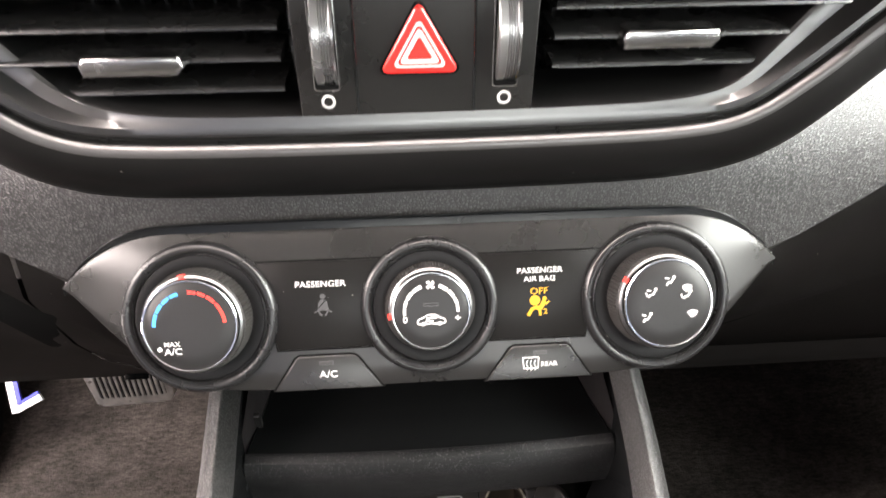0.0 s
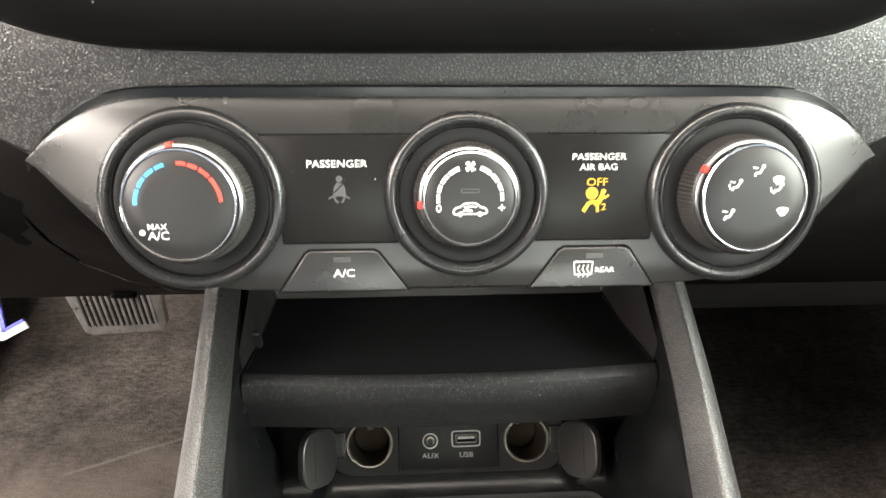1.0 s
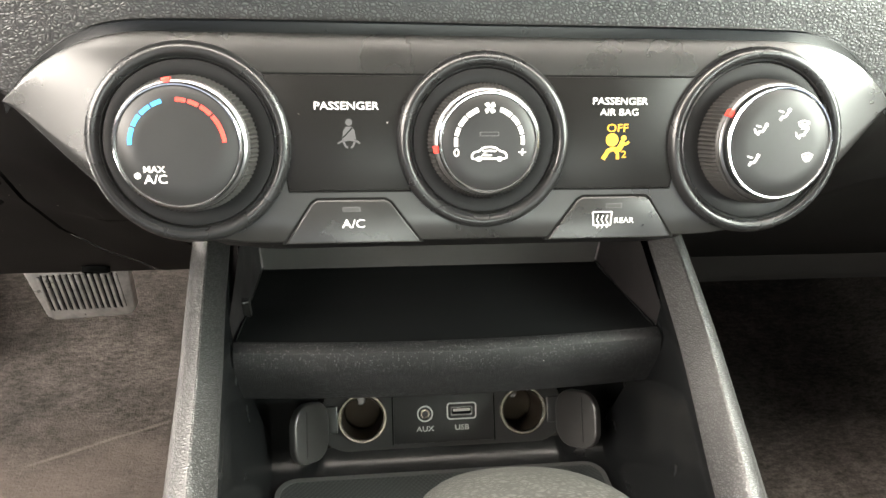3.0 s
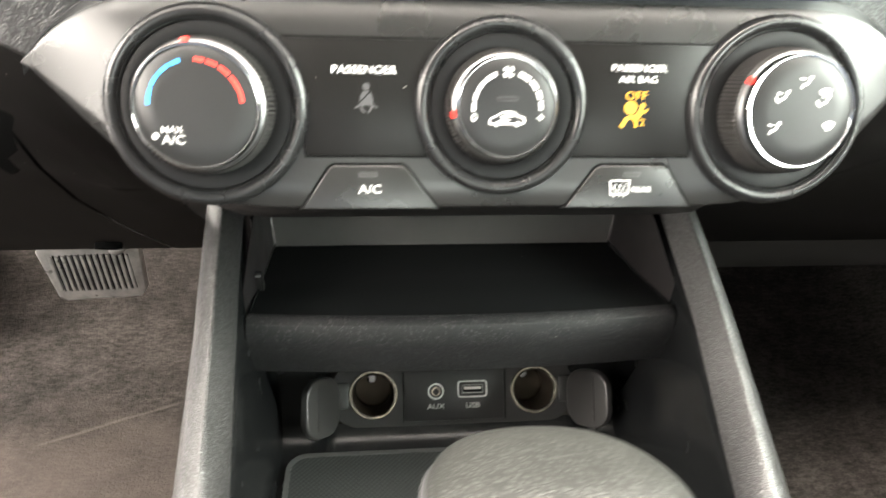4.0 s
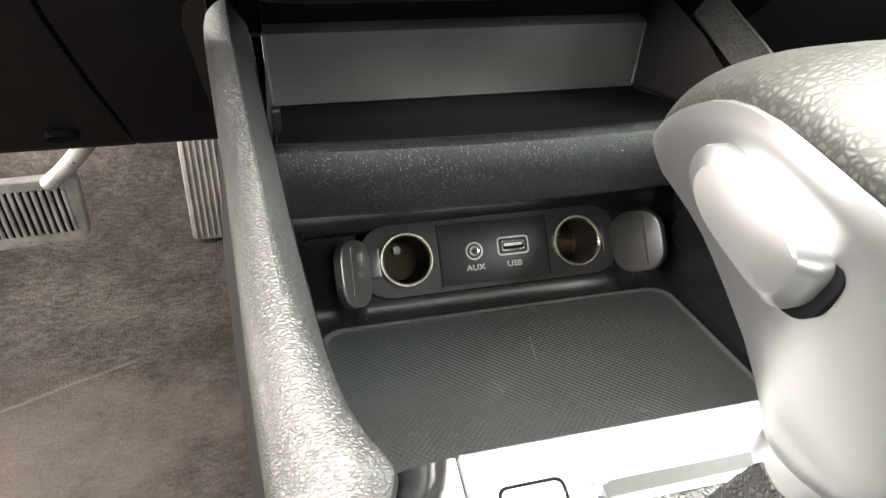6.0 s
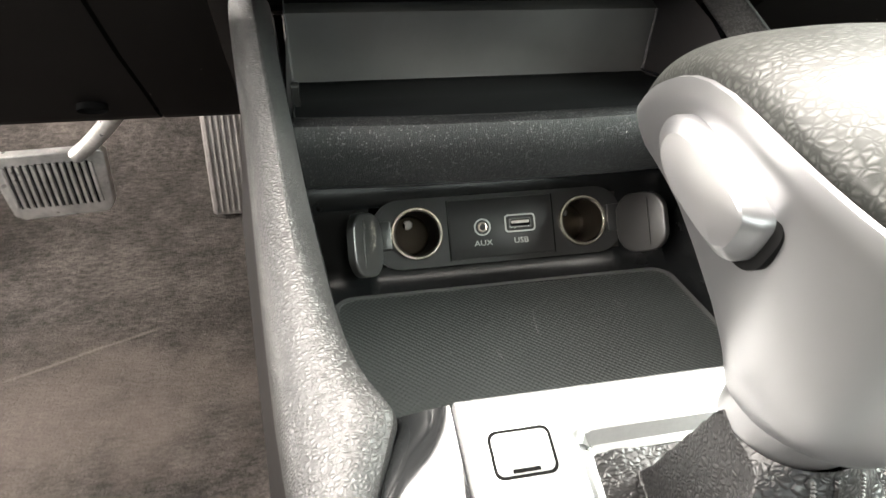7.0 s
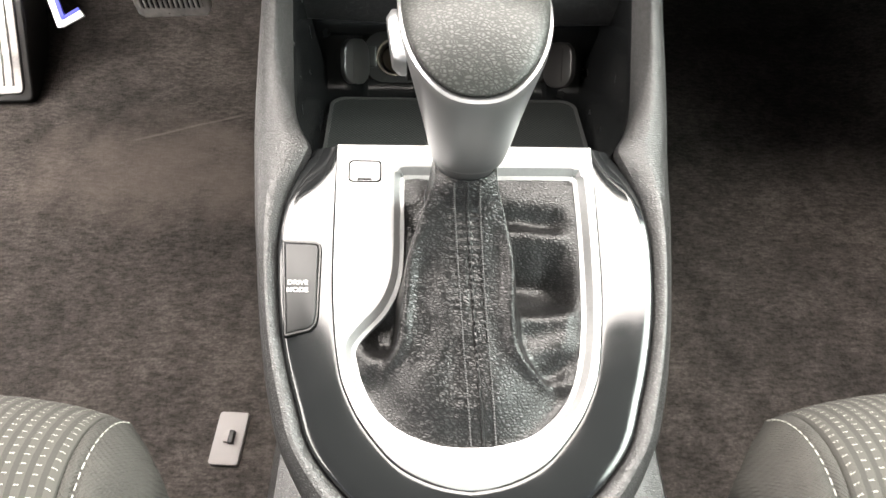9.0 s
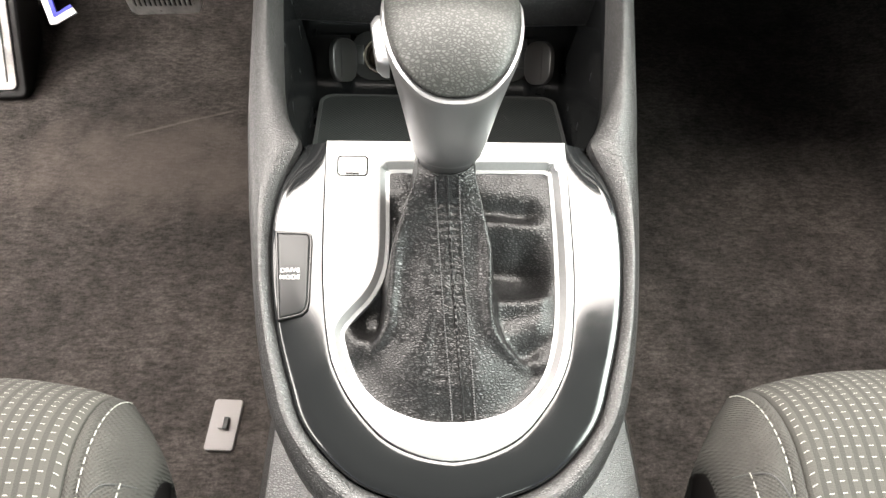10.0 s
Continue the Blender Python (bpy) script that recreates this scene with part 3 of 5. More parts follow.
def vent(side):
    v = thing("air_vent", (side * 0.1, 0.33, 0.64), "black dashboard air vent with level slats and a bright tab", "air vent", "dashboard air vents")
    x0, x1 = (0.046, 0.24) if side > 0 else (-0.26, -0.052)
    bm = bmesh.new()
    box(bm, (x0 * 1000, -40, -70), (x1 * 1000, 160, -66), frame_of((0.0, 0.2985, 0.5955), (1, 0, 0), (0, 0.15, 1)))
    part("back_plate", bm, DARK, v)
    m = frame_of((0.0, 0.2985, 0.5955), (1, 0, 0), (0, 0.15, 1))
    rows = (14.5, 25.0, 35.5, 46.0, 58.0) if side > 0 else (8.5, 19.5, 30.5, 42.0, 54.0)
    for k, h in enumerate(rows):
        bm = bmesh.new()
        sec = [(-1.0, -1.5), (0.0, -1.0), (0.0, -0.5), (-0.8, 0.7), (-2.2, 1.3), (-26, 3.0), (-26, -2.5)]
        lo, hi = x0 * 1000, x1 * 1000
        lo, hi = (lo, min(hi, 128 + 2.2 * h)) if side > 0 else (max(lo, -138 - 2.0 * h), hi)
        skin(bm, [[m @ Vector((u, h + b, -5 + a)) for a, b in sec] for u in (lo, lo * 0.5 + hi * 0.5, hi)], True, True, True)
        part("slat", bm, SLAT, v)
    for k in range(9):
        u = side * (52 + k * 9.0)
        bm = bmesh.new()
        skin(bm, [[m @ Vector((u - 0.6, -4, -36)), m @ Vector((u + 0.6, -4, -36)), m @ Vector((u + 0.6, -4, -52)), m @ Vector((u - 0.6, -4, -52))],
                  [m @ Vector((u - 0.6, 70, -36)), m @ Vector((u + 0.6, 70, -36)), m @ Vector((u + 0.6, 70, -52)), m @ Vector((u - 0.6, 70, -52))]], True)
        part("vane", bm, SLAT, v)
    c = 88 if side > 0 else -103
    h = 24.5 if side > 0 else 19.0
    bm = bmesh.new()
    slab(bm, [(c - 17, h - 4.0), (c + 15, h - 4.0), (c + 18, h - 1.0), (c + 17, h + 3.0), (c - 16, h + 3.2), (c - 18, h)], m, -12, -1.0, 1.4, 3)
    part("tab", bm, SATCHROME, v, "bright adjusting tab")
    return v


vent(1)
vent(-1)
hz = thing("hazard_switch_panel", (-0.004, 0.299, 0.6), "brown-black panel with hazard switch and two vent wheels", "switch panel")
bm = bmesh.new()
slab(bm, [(-42, -1), (42, -1), (43.0, 62), (-43.0, 62)], HZ, -30, 1.2, 0.8)
part("body", bm, SATIN, hz)
for u in (-21.5, 20.5):
    bm = bmesh.new()
    slab(bm, [(u - 0.5, 0.5), (u + 0.5, 0.5), (u + 0.5, 61), (u - 0.5, 61)], HZ, 0.8, 1.6, 0.2, 1)
    part("rib", bm, PIANO, hz)
for u in (-32.0, 31.5):
    bm = bmesh.new()
    slab(bm, rounded(9.6, 36, 1.5, u, 27), HZ, 0.6, 1.5, 0.3, 2)
    surround = part("wheel_frame", bm, SATCHROME, hz)
    bm = bmesh.new()
    slab(bm, rounded(8.4, 34.6, 1.0, u, 27), HZ, 1.0, 1.6, 0.1, 1)
    part("wheel_slot", bm, DARK, surround)
    bm = bmesh.new()
    wm = HZ @ Matrix.Translation((u, 27, -13.5)) @ Matrix.Rotation(radians(90), 4, "Y")
    n = 90
    across = [(15.0, -3.6), (20.9, -3.6), (21.5, -3.0), (21.5, -0.9)]
    for g in (-0.6, 0.3, 1.2, 2.1):
        across += [(21.45, g), (20.9, g + 0.2), (20.9, g + 0.45), (21.45, g + 0.65)]
    lathe(bm, across + [(21.3, 3.1), (20.9, 3.6), (15.0, 3.6)], wm, n)
    wheel = part("vent_wheel", bm, WHEELMET, hz, "satin metal vent wheel with fine grooves")
    bm = bmesh.new()
    rings = [[wm @ Vector((r * math.cos(2 * math.pi * i / n), r * math.sin(2 * math.pi * i / n), h)) for i in range(n)] for r, h in ((20, 3.3), (21.9, 3.3), (21.9, 4.2), (20, 4.2))]
    skin(bm, rings, True)
    part("wheel_edge", bm, SATCHROME, wheel)
    bm = bmesh.new()
    for k in range(28):
        a0 = 360 * k / 28
        stroke(bm, arc(2.1, a0, a0 + 360 / 28 + 1, 2, u, 5.2), 0.9, HZ, 1.25, 0.08)
    part("ring_mark", bm, WHITE, hz)


def triangle(r, cx, cy, squash=1.0):
    pts = []
    for a in (90, 210, 330):
        for k in range(-3, 4):
            b = radians(a + k * 8 * squash)
            pts.append((cx + r * math.cos(radians(a)) * 0.9 + 0.14 * r * math.cos(radians(a + k * 20)), cy + r * math.sin(radians(a)) * 0.9 + 0.14 * r * math.sin(radians(a + k * 20))))
    return pts


TRI = (1.0, 23.5)
bm = bmesh.new()
slab(bm, triangle(15.2, *TRI), HZ, 0.5, 1.5, 0.2, 2)
haz = part("hazard_gap", bm, DARK, hz)
bm = bmesh.new()
slab(bm, triangle(14.2, *TRI), HZ, 0.5, 3.2, 1.2, 4)
haz = part("hazard_button", bm, REDLENS, hz, "red triangular hazard button")
for r, mat, w in ((9.6, WHITE, 3.25), (8.2, REDLENS, 3.34), (7.2, WHITE, 3.43), (4.6, REDLENS, 3.52)):
    bm = bmesh.new()
    slab(bm, triangle(r, TRI[0], TRI[1] - 0.4), HZ, 2.5, w, 0.05, 1)
    part("symbol", bm, mat, haz)

# ---------------------------------------------------------------- climate panel
PAN = frame_of((0.0, 0.2604, 0.4850), (1, 0, 0), (0, 0.554, 0.8325))
climate = thing("climate_panel", (0, 0.27, 0.485), "satin black heater control panel with three round knobs", "control panel")


TIP = 156.5


def top_edge(u):
    return curve(abs(u), ((0, 69.0), (60, 69.1), (108, 69.0), (120, 67.6), (131, 64.5), (141, 59.5), (149, 54.0), (TIP, 46.8)))


def surround_edge(u):
    return curve(abs(u), ((0, 72.6), (60, 72.7), (108, 72.4), (121, 71.3), (132, 68.0), (142, 62.0), (150, 55.4), (TIP + 1, 47.0)))


def low_edge(u):
    return curve(abs(u), ((0, 0.0), (70, 0.0), (82, 0.4), (90, 1.4), (97, 2.2), (104, 3.4), (112, 7.0), (120, 13.0), (133.5, 25.5), (152, 43.4), (TIP, 46.6)))


def lean(v):
    """The fascia's top band rolls back."""
    return -0.011 * max(0.0, v - 53.0) ** 2


def back(u):
    return -9.0 * (max(0.0, abs(u) - 108) / 48.5) ** 1.6


bm = bmesh.new()
rings = []
for i in range(81):
    u = (TIP + 1) * (i - 40) / 40
    lo, hi = min(low_edge(u), surround_edge(u) - 0.4), surround_edge(u)
    rings.append([PAN @ Vector((u, v, back(u) + w)) for v, w in ((lo + 2.5, -5.0), (hi - 4.5, -3.2), (hi - 1.0, -2.6), (hi - 0.2, -3.2), (hi, -4.5), (hi, -26))])
skin(bm, rings, closed=False)
part("surround", bm, GLOSS, climate, "black edge round the fascia")
bm = bmesh.new()
us = sorted(set([TIP * (i - 40) / 40 for i in range(81)]))
rings = []
for u in us:
    lo, hi = low_edge(u), top_edge(u)
    if hi - lo < 0.2:
        hi = lo + 0.2
    vs = [lo + (hi - lo) * k / 10 for k in range(11)]
    col = [PAN @ Vector((u, lo + 1.5, back(u) - 24)), PAN @ Vector((u, lo - 0.1, back(u) - 5.0)), PAN @ Vector((u, lo, back(u) - 1.6)), PAN @ Vector((u, lo + 0.35 * min(1, hi - lo), back(u) - 0.5))]
    col += [PAN @ Vector((u, lo + min(1.2, 0.2 * (hi - lo)) + (hi - lo - min(2.4, 0.4 * (hi - lo))) * k / 8, back(u) + lean(lo + (hi - lo) * k / 8))) for k in range(9)]
    col += [PAN @ Vector((u, hi - 0.3 * min(1, hi - lo), back(u) + lean(hi) - 0.5)), PAN @ Vector((u, hi, back(u) + lean(hi) - 1.5)), PAN @ Vector((u, hi + 0.2, back(u) - 10)), PAN @ Vector((u, hi, back(u) - 24))]
    rings.append(col)
skin(bm, rings, closed=False)
part("fascia", bm, SATIN, climate, "satin dark grey fascia with swept ends")

for s in (-1, 1):
    bm = bmesh.new()
    quad = [(s * 73.5, 56.0), (s * 20.0, 56.0), (s * 24.0, 17.0), (s * 66.5, 17.0)]
    slab(bm, quad, PAN, -2, 0.15, 0.05, 1)
    gap = part("window_gap", bm, DARK, climate)
    bm = bmesh.new()
    quad = [(s * 73.0, 55.3), (s * 20.0, 55.3), (s * 24.0, 17.7), (s * 66.0, 17.7)]
    slab(bm, quad, PAN, -2, 0.45, 0.3, 2)
    part("display_window", bm, DISPLAY, gap, "glossy black warning window")
    bm = bmesh.new()
    quad = [(s * 69.5, -0.6), (s * 59.6, 14.0), (s * 57.5, 15.3), (s * 34.5, 15.3), (s * 32.2, 14.0), (s * 21.4, -0.6)]
    slab(bm, quad, PAN, -4, 0.15, 0.05, 1)
    gap = part("button_gap", bm, DARK, climate)
    bm = bmesh.new()
    quad = [(s * 68.2, -0.3), (s * 59.0, 13.4), (s * 57.3, 14.5), (s * 34.7, 14.5), (s * 32.8, 13.4), (s * 22.6, -0.3)]
    slab(bm, quad, PAN, -6, 0.9, 0.6, 3)
    part("push_button", bm, SATIN, gap)
    bm = bmesh.new()
    slab(bm, [(s * 46 - 3, 10.5), (s * 46 + 3, 10.5), (s * 46 + 3, 12.2), (s * 46 - 3, 12.2)], PAN, 0.6, 0.98, 0.05, 1)
    part("lamp_slit", bm, GREYPRINT, gap)
    bm = bmesh.new()
    slab(bm, [(s * 46 - 2.7, 10.75), (s * 46 + 2.7, 10.75), (s * 46 + 2.7, 11.95), (s * 46 - 2.7, 11.95)], PAN, 0.6, 1.02, 0.05, 1)
    part("slit_lens", bm, BARRELDARK, gap)

W = 0.5
lettering("PASSENGER", 3.55, PAN, -46.9, 45.4, W, WHITE, climate)
lettering("PASSENGER", 3.3, PAN, 46.4, 47.3, W, WHITE, climate)
lettering("AIR BAG", 3.2, PAN, 46.4, 43.6, W, WHITE, climate)
lettering("OFF", 3.9, PAN, 46.0, 38.2, W, AMBER, climate)
lettering("2", 3.4, PAN, 48.7, 29.2, W, AMBER, climate)
lettering("A/C", 4.1, PAN, -45.3, 6.3, 0.95, WHITE, climate)
lettering("REAR", 2.7, PAN, 49.9, 6.0, 0.95, WHITE, climate)
# bag, head, reclined body and lap of the warning symbol
bm = bmesh.new()
disc(bm, 2.25, PAN, 44.2, 34.3, W)
disc(bm, 0.95, PAN, 48.4, 34.9, W)
stroke(bm, [(48.2, 33.9), (47.6, 32.4), (46.4, 30.6)], 1.9, PAN, W)
stroke(bm, [(46.9, 31.0), (44.6, 31.2), (43.0, 30.6), (41.2, 27.7)], 1.5, PAN, W)
stroke(bm, [(45.2, 30.9), (46.4, 29.6), (46.5, 27.6)], 1.1, PAN, W)
stroke(bm, [(48.9, 32.5), (50.4, 33.7)], 0.8, PAN, W)
part("airbag_symbol", bm, AMBER, climate)
# head, shoulders and crossing strap of the grey symbol
bm = bmesh.new()
disc(bm, 1.15, PAN, -46.2, 40.2, W)
slab(bm, [(-47.2, 38.8), (-45.2, 38.8), (-44.3, 37.4), (-43.9, 34.6), (-48.5, 34.6), (-48.1, 37.4)], PAN, W - 0.06, W + 0.06, 0.01, 1)
stroke(bm, [(-50.0, 33.3), (-48.2, 34.2), (-46.2, 34.5), (-44.2, 34.2), (-42.6, 33.3)], 0.6, PAN, W)
stroke(bm, [(-48.0, 33.8), (-47.4, 32.4), (-46.6, 31.9)], 0.7, PAN, W)
stroke(bm, [(-44.4, 33.8), (-45.0, 32.4), (-45.6, 31.9)], 0.7, PAN, W)
part("belt_symbol", bm, GREYPRINT, climate)
bm = bmesh.new()
stroke(bm, [(-48.2, 35.2), (-44.0, 39.6)], 0.45, PAN, W + 0.08)
part("strap_symbol", bm, DISPLAY, climate)
bm = bmesh.new()
fr = [(38.8, 4.4), (45.0, 4.4), (45.4, 9.2), (38.4, 9.2), (38.8, 4.4)]
for a, b in zip(fr, fr[1:]):
    stroke(bm, [a, b], 0.4, PAN, 0.95)
for k in range(3):
    u = 40.2 + 1.7 * k
    stroke(bm, [(u, 3.4), (u + 0.5, 5.0), (u - 0.3, 6.4), (u + 0.3, 8.0)], 0.32, PAN, 0.95)
part("demist_symbol", bm, WHITE, climate)


BEZEL = material("bezel_black", (0.008, 0.008, 0.0083), 0.27, spec=0.40, rough_vary=0.04)
DISH = material("dish_black", (0.005, 0.005, 0.0052), 0.42, dust=0.4, spec=0.13)
BARREL = material("knurled_black", (0.018, 0.0172, 0.0165), 0.45, spec=0.4)
SATDARK = material("satin_black_cap", (0.008, 0.008, 0.0082), 0.38, spec=0.28, rough_vary=0.06, grain=2500, bump=0.05, dist=0.0001)


def dial(u, v, bez, cap, high, label):
    """A round bezel with a dished floor, and in it a knurled knob with two bright rings."""
    m = PAN @ Matrix.Translation((u, v, 0))
    k = cap / 18.7
    bm = bmesh.new()
    b = bez
    lathe(bm, [(b, -14), (b, 0.0), (b - 0.2, 1.0), (b - 0.8, 2.2), (b - 1.7, 3.0), (b - 2.7, 3.2), (b - 3.7, 2.9), (b - 4.5, 2.2), (b - 4.9, 1.4)], m, 96)
    bezel = part("bezel", bm, BEZEL, climate, "satin black bezel ring")
    bm = bmesh.new()
    lathe(bm, [(b - 4.9, 0.6), (b - 4.9, 1.6), (b - 5.15, 1.8), (b - 5.4, 1.5), (b - 5.45, 0.8)], m, 96)
    part("bezel_line", bm, TRIMMET, bezel)
    bm = bmesh.new()
    lathe(bm, [(b - 5.5, 0.2), (b - 5.7, 1.0), (b - 6.2, 1.15), (cap + 3.6, 0.9), (cap + 2.9, 0.6), (cap, 0.3)], m, 96)
    part("dish", bm, DISH, bezel, "flat matt black floor round the knob")
    n = 180
    bm = bmesh.new()
    rings = []
    for r, h, kn in ((cap + 2.8, 0.3, 0.3), (cap + 2.5, 2.0, 0.38), (cap + 1.8, high - 6.0, 0.36), (cap + 1.5, high - 5.2, 0.2), (cap + 0.9, high - 4.6, 0.0)):
        rings.append([m @ Vector(((r + (kn if i % 2 else -kn)) * math.cos(2 * math.pi * i / n), (r + (kn if i % 2 else -kn)) * math.sin(2 * math.pi * i / n), h)) for i in range(n)])
    skin(bm, rings)
    knob = part("knob", bm, BARREL, climate, label)
    bm = bmesh.new()
    lathe(bm, [(cap + 0.9, high - 4.7), (cap + 1.2, high - 4.2), (cap + 1.1, high - 3.6), (cap + 0.6, high - 3.2), (cap + 0.1, high - 3.0)], m, 96)
    part("outer_ring", bm, TRIMMET, knob, "dark bright-edged outer ring")
    bm = bmesh.new()
    lathe(bm, [(cap + 0.2, high - 2.9), (cap + 0.1, high - 1.2), (cap - 0.2, high - 0.8)], m, 96)
    part("neck", bm, PIANO, knob)
    bm = bmesh.new()
    lathe(bm, [(cap - 0.1, high - 1.0), (cap, high - 0.4), (cap - 0.4, high + 0.0), (cap - 0.8, high - 0.05), (cap - 1.0, high - 0.4)], m, 96)
    part("rim_ring", bm, CHROME, knob, "bright rim ring")
    bm = bmesh.new()
    lathe(bm, [(cap - 0.95, high - 0.6), (cap - 1.3, high - 0.35), (cap * 0.6, high - 0.1), (0.001, high)], m, 72)
    part("cap", bm, SATDARK, knob, "satin black cap with printed symbols")
    return knob, m, high


def pointer(knob, m, cap, high, ang):
    bm = bmesh.new()
    mm = m @ Matrix.Rotation(radians(ang), 4, "Z")
    slab(bm, [(cap - 0.2, -1.2), (cap + 1.7, -1.2), (cap + 1.7, 1.2), (cap - 0.2, 1.2)], mm, high - 4.6, high - 2.4, 0.3, 2)
    part("pointer", bm, REDP, knob, "small red pointer")


kl, ml, hl = dial(-97.0, 33.3, 32.2, 18.8, 15.5, "knurled temperature knob with blue and red scale")
pointer(kl, ml, 18.8, hl, 98)
for mat, spans in ((BLUE, ((178, 157), (154, 139), (136, 122), (119, 106))), (REDP, ((89, 77), (74, 61), (58, 43), (40, 5)))):
    for a0, a1 in spans:
        bm = bmesh.new()
        stroke(bm, arc(13.8, a0, a1, 8), 1.2, ml, hl - 0.1, 0.16)
        part("scale_mark", bm, mat, kl)
for words, size, x, y in (("MAX", 2.7, -7.4, -7.0), ("A/C", 3.8, -7.0, -10.0)):
    lettering(words, size, ml, x, y, hl, WHITE, kl, 1.1)
bm = bmesh.new()
disc(bm, 0.95, ml, -12.2, -8.8, hl)
part("dot", bm, WHITE, kl)

kc, mc, hc = dial(-1.0, 34.0, 29.7, 16.4, 11.0, "knurled fan speed knob with a white scale")
pointer(kc, mc, 16.4, hc, 188)
for a0, a1, w in ((187, 172, 1.5), (169, 155, 1.7), (152, 134, 1.8), (131, 110, 1.9), (72, 51, 1.9), (48, 31, 1.8), (28, 14, 1.7), (11, -4, 1.5)):
    bm = bmesh.new()
    stroke(bm, arc(11.0, a0, a1, 6), w * 0.8, mc, hc - 0.1, 0.16)
    part("scale_mark", bm, WHITE, kc)
lettering("0", 3.6, mc, -10.8, -3.4, hc, WHITE, kc)
lettering("+", 4.4, mc, 10.9, -3.4, hc, WHITE, kc)
bm = bmesh.new()
for k in range(4):
    a = 90 * k + 20
    stroke(bm, [(0.3 * math.cos(radians(a)), 11.0 + 0.3 * math.sin(radians(a))), (1.5 * math.cos(radians(a + 10)), 11.0 + 1.5 * math.sin(radians(a + 10))), (1.7 * math.cos(radians(a + 45)), 11.0 + 1.7 * math.sin(radians(a + 45)))], 1.0, mc, hc)
part("fan_symbol", bm, WHITE, kc)
bm = bmesh.new()
fr = [(-3.0, 3.3), (3.0, 3.3), (3.0, 2.1), (-3.0, 2.1), (-3.0, 3.3)]
for a, b in zip(fr, fr[1:]):
    stroke(bm, [a, b], 0.25, mc, hc)
part("lamp_slit", bm, GREYPRINT, kc)
bm = bmesh.new()
body = smooth([(-5.6, -5.2), (-5.3, -3.4), (-3.6, -2.8), (-1.6, -1.6), (1.8, -1.6), (3.4, -2.7), (5.3, -3.4), (5.6, -5.0), (3.0, -5.2), (0, -5.2), (-3, -5.2)], 3, True)
stroke(bm, [tuple(p) for p in body] + [tuple(body[0])], 0.55, mc, hc)
stroke(bm, [(-2.2, -2.8), (0.2, -2.7), (2.2, -2.8)], 0.6, mc, hc)
stroke(bm, [(0.8, -4.1), (-2.6, -4.1), (-1.2, -3.3)], 0.55, mc, hc)
disc(bm, 0.85, mc, -3.4, -5.3, hc)
disc(bm, 0.85, mc, 3.4, -5.3, hc)
part("recirculation_symbol", bm, WHITE, kc)

kr, mr, hr = dial(97.2, 33.6, 32.8, 18.8, 15.5, "knurled air flow knob with white figure symbols")
pointer(kr, mr, 18.8, hr, 150)


def seated(bm, x, y, face=False, foot=False):
    """Printed seat-and-figure symbol of the air flow dial, as plain strokes."""
    disc(bm, 0.65, mr, x + 1.5, y + 1.5, hr, 0.12)
    stroke(bm, [(x + 1.2, y + 0.8), (x + 0.3, y - 0.7), (x - 0.9, y - 0.7), (x - 1.4, y - 1.8)], 0.8, mr, hr, 0.12)
    if face:
        stroke(bm, [(x - 2.2, y + 1.3), (x - 0.5, y + 0.9)], 0.5, mr, hr, 0.12)
    if foot:
        stroke(bm, [(x - 2.6, y + 0.3), (x - 2.1, y - 1.3)], 0.5, mr, hr, 0.12)


for fx, fy, fa, fo in ((-9.2, -5.6, True, False), (-7.2, 4.6, True, True), (0.4, 9.4, True, False), (7.6, 3.4, False, True)):
    bm = bmesh.new()
    seated(bm, fx, fy, fa, fo)
    part("figure_symbol", bm, WHITE, kr)
for cx, cy in ((7.6, 6.2), (10.0, -4.6)):
    bm = bmesh.new()
    top = arc(3.4, 125, 55, 6, cx, cy - 2.1)
    stroke(bm, [(cx - 1.2, cy - 0.8)] + [tuple(p) for p in top] + [(cx + 1.2, cy - 0.8)], 0.4, mr, hr, 0.12)
    for k in range(3):
        stroke(bm, [(cx - 0.7 + 0.7 * k, cy - 1.6), (cx - 0.5 + 0.7 * k, cy - 0.6), (cx - 0.7 + 0.7 * k, cy + 0.6)], 0.32, mr, hr, 0.12)
    part("screen_symbol", bm, WHITE, kr)

# ---------------------------------------------------------------- centre console
console = thing("centre_console", (0, 0.1, 0), "black grained centre console with raised rims and storage tray", "console")


def mid(y):
    return -0.0035 if y < 0.15 else -0.0035 * max(0.0, 1 - (y - 0.15) / 0.12)


def deck(y):
    return 0.4075 + (y - 0.144) * 0.1228 if y < 0.144 else 0.4075 + (y - 0.144) * 0.055


RIM = [  # y, half width at the inner edge, half width at the outer edge
    (0.352, 0.1085, 0.1270), (0.30, 0.1055, 0.1235), (0.25, 0.1010, 0.1195), (0.20, 0.0950, 0.1155), (0.172, 0.0905, 0.1130), (0.157, 0.0855, 0.1115), (0.146, 0.0795, 0.1103)]
RIM2 = [(0.138, 0.0815, 0.1095), (0.125, 0.0868, 0.1080), (0.111, 0.0902, 0.1065), (0.092, 0.0915, 0.1040), (0.065, 0.0895, 0.1005), (0.040, 0.0850, 0.0965), (0.015, 0.0775, 0.0910), (-0.006, 0.0690, 0.0835)]
inner = [Vector((w, y)) for y, w, o in RIM + RIM2] + [Vector((0.048, -0.0275)), Vector((0.024, -0.0375)), Vector((0.0, -0.041))]
outer = [Vector((o, y)) for y, w, o in RIM + RIM2] + [Vector((0.064, -0.0350)), Vector((0.033, -0.0560)), Vector((0.0, -0.063))]
inner = inner + [Vector((-p.x, p.y)) for p in inner[-2::-1]]
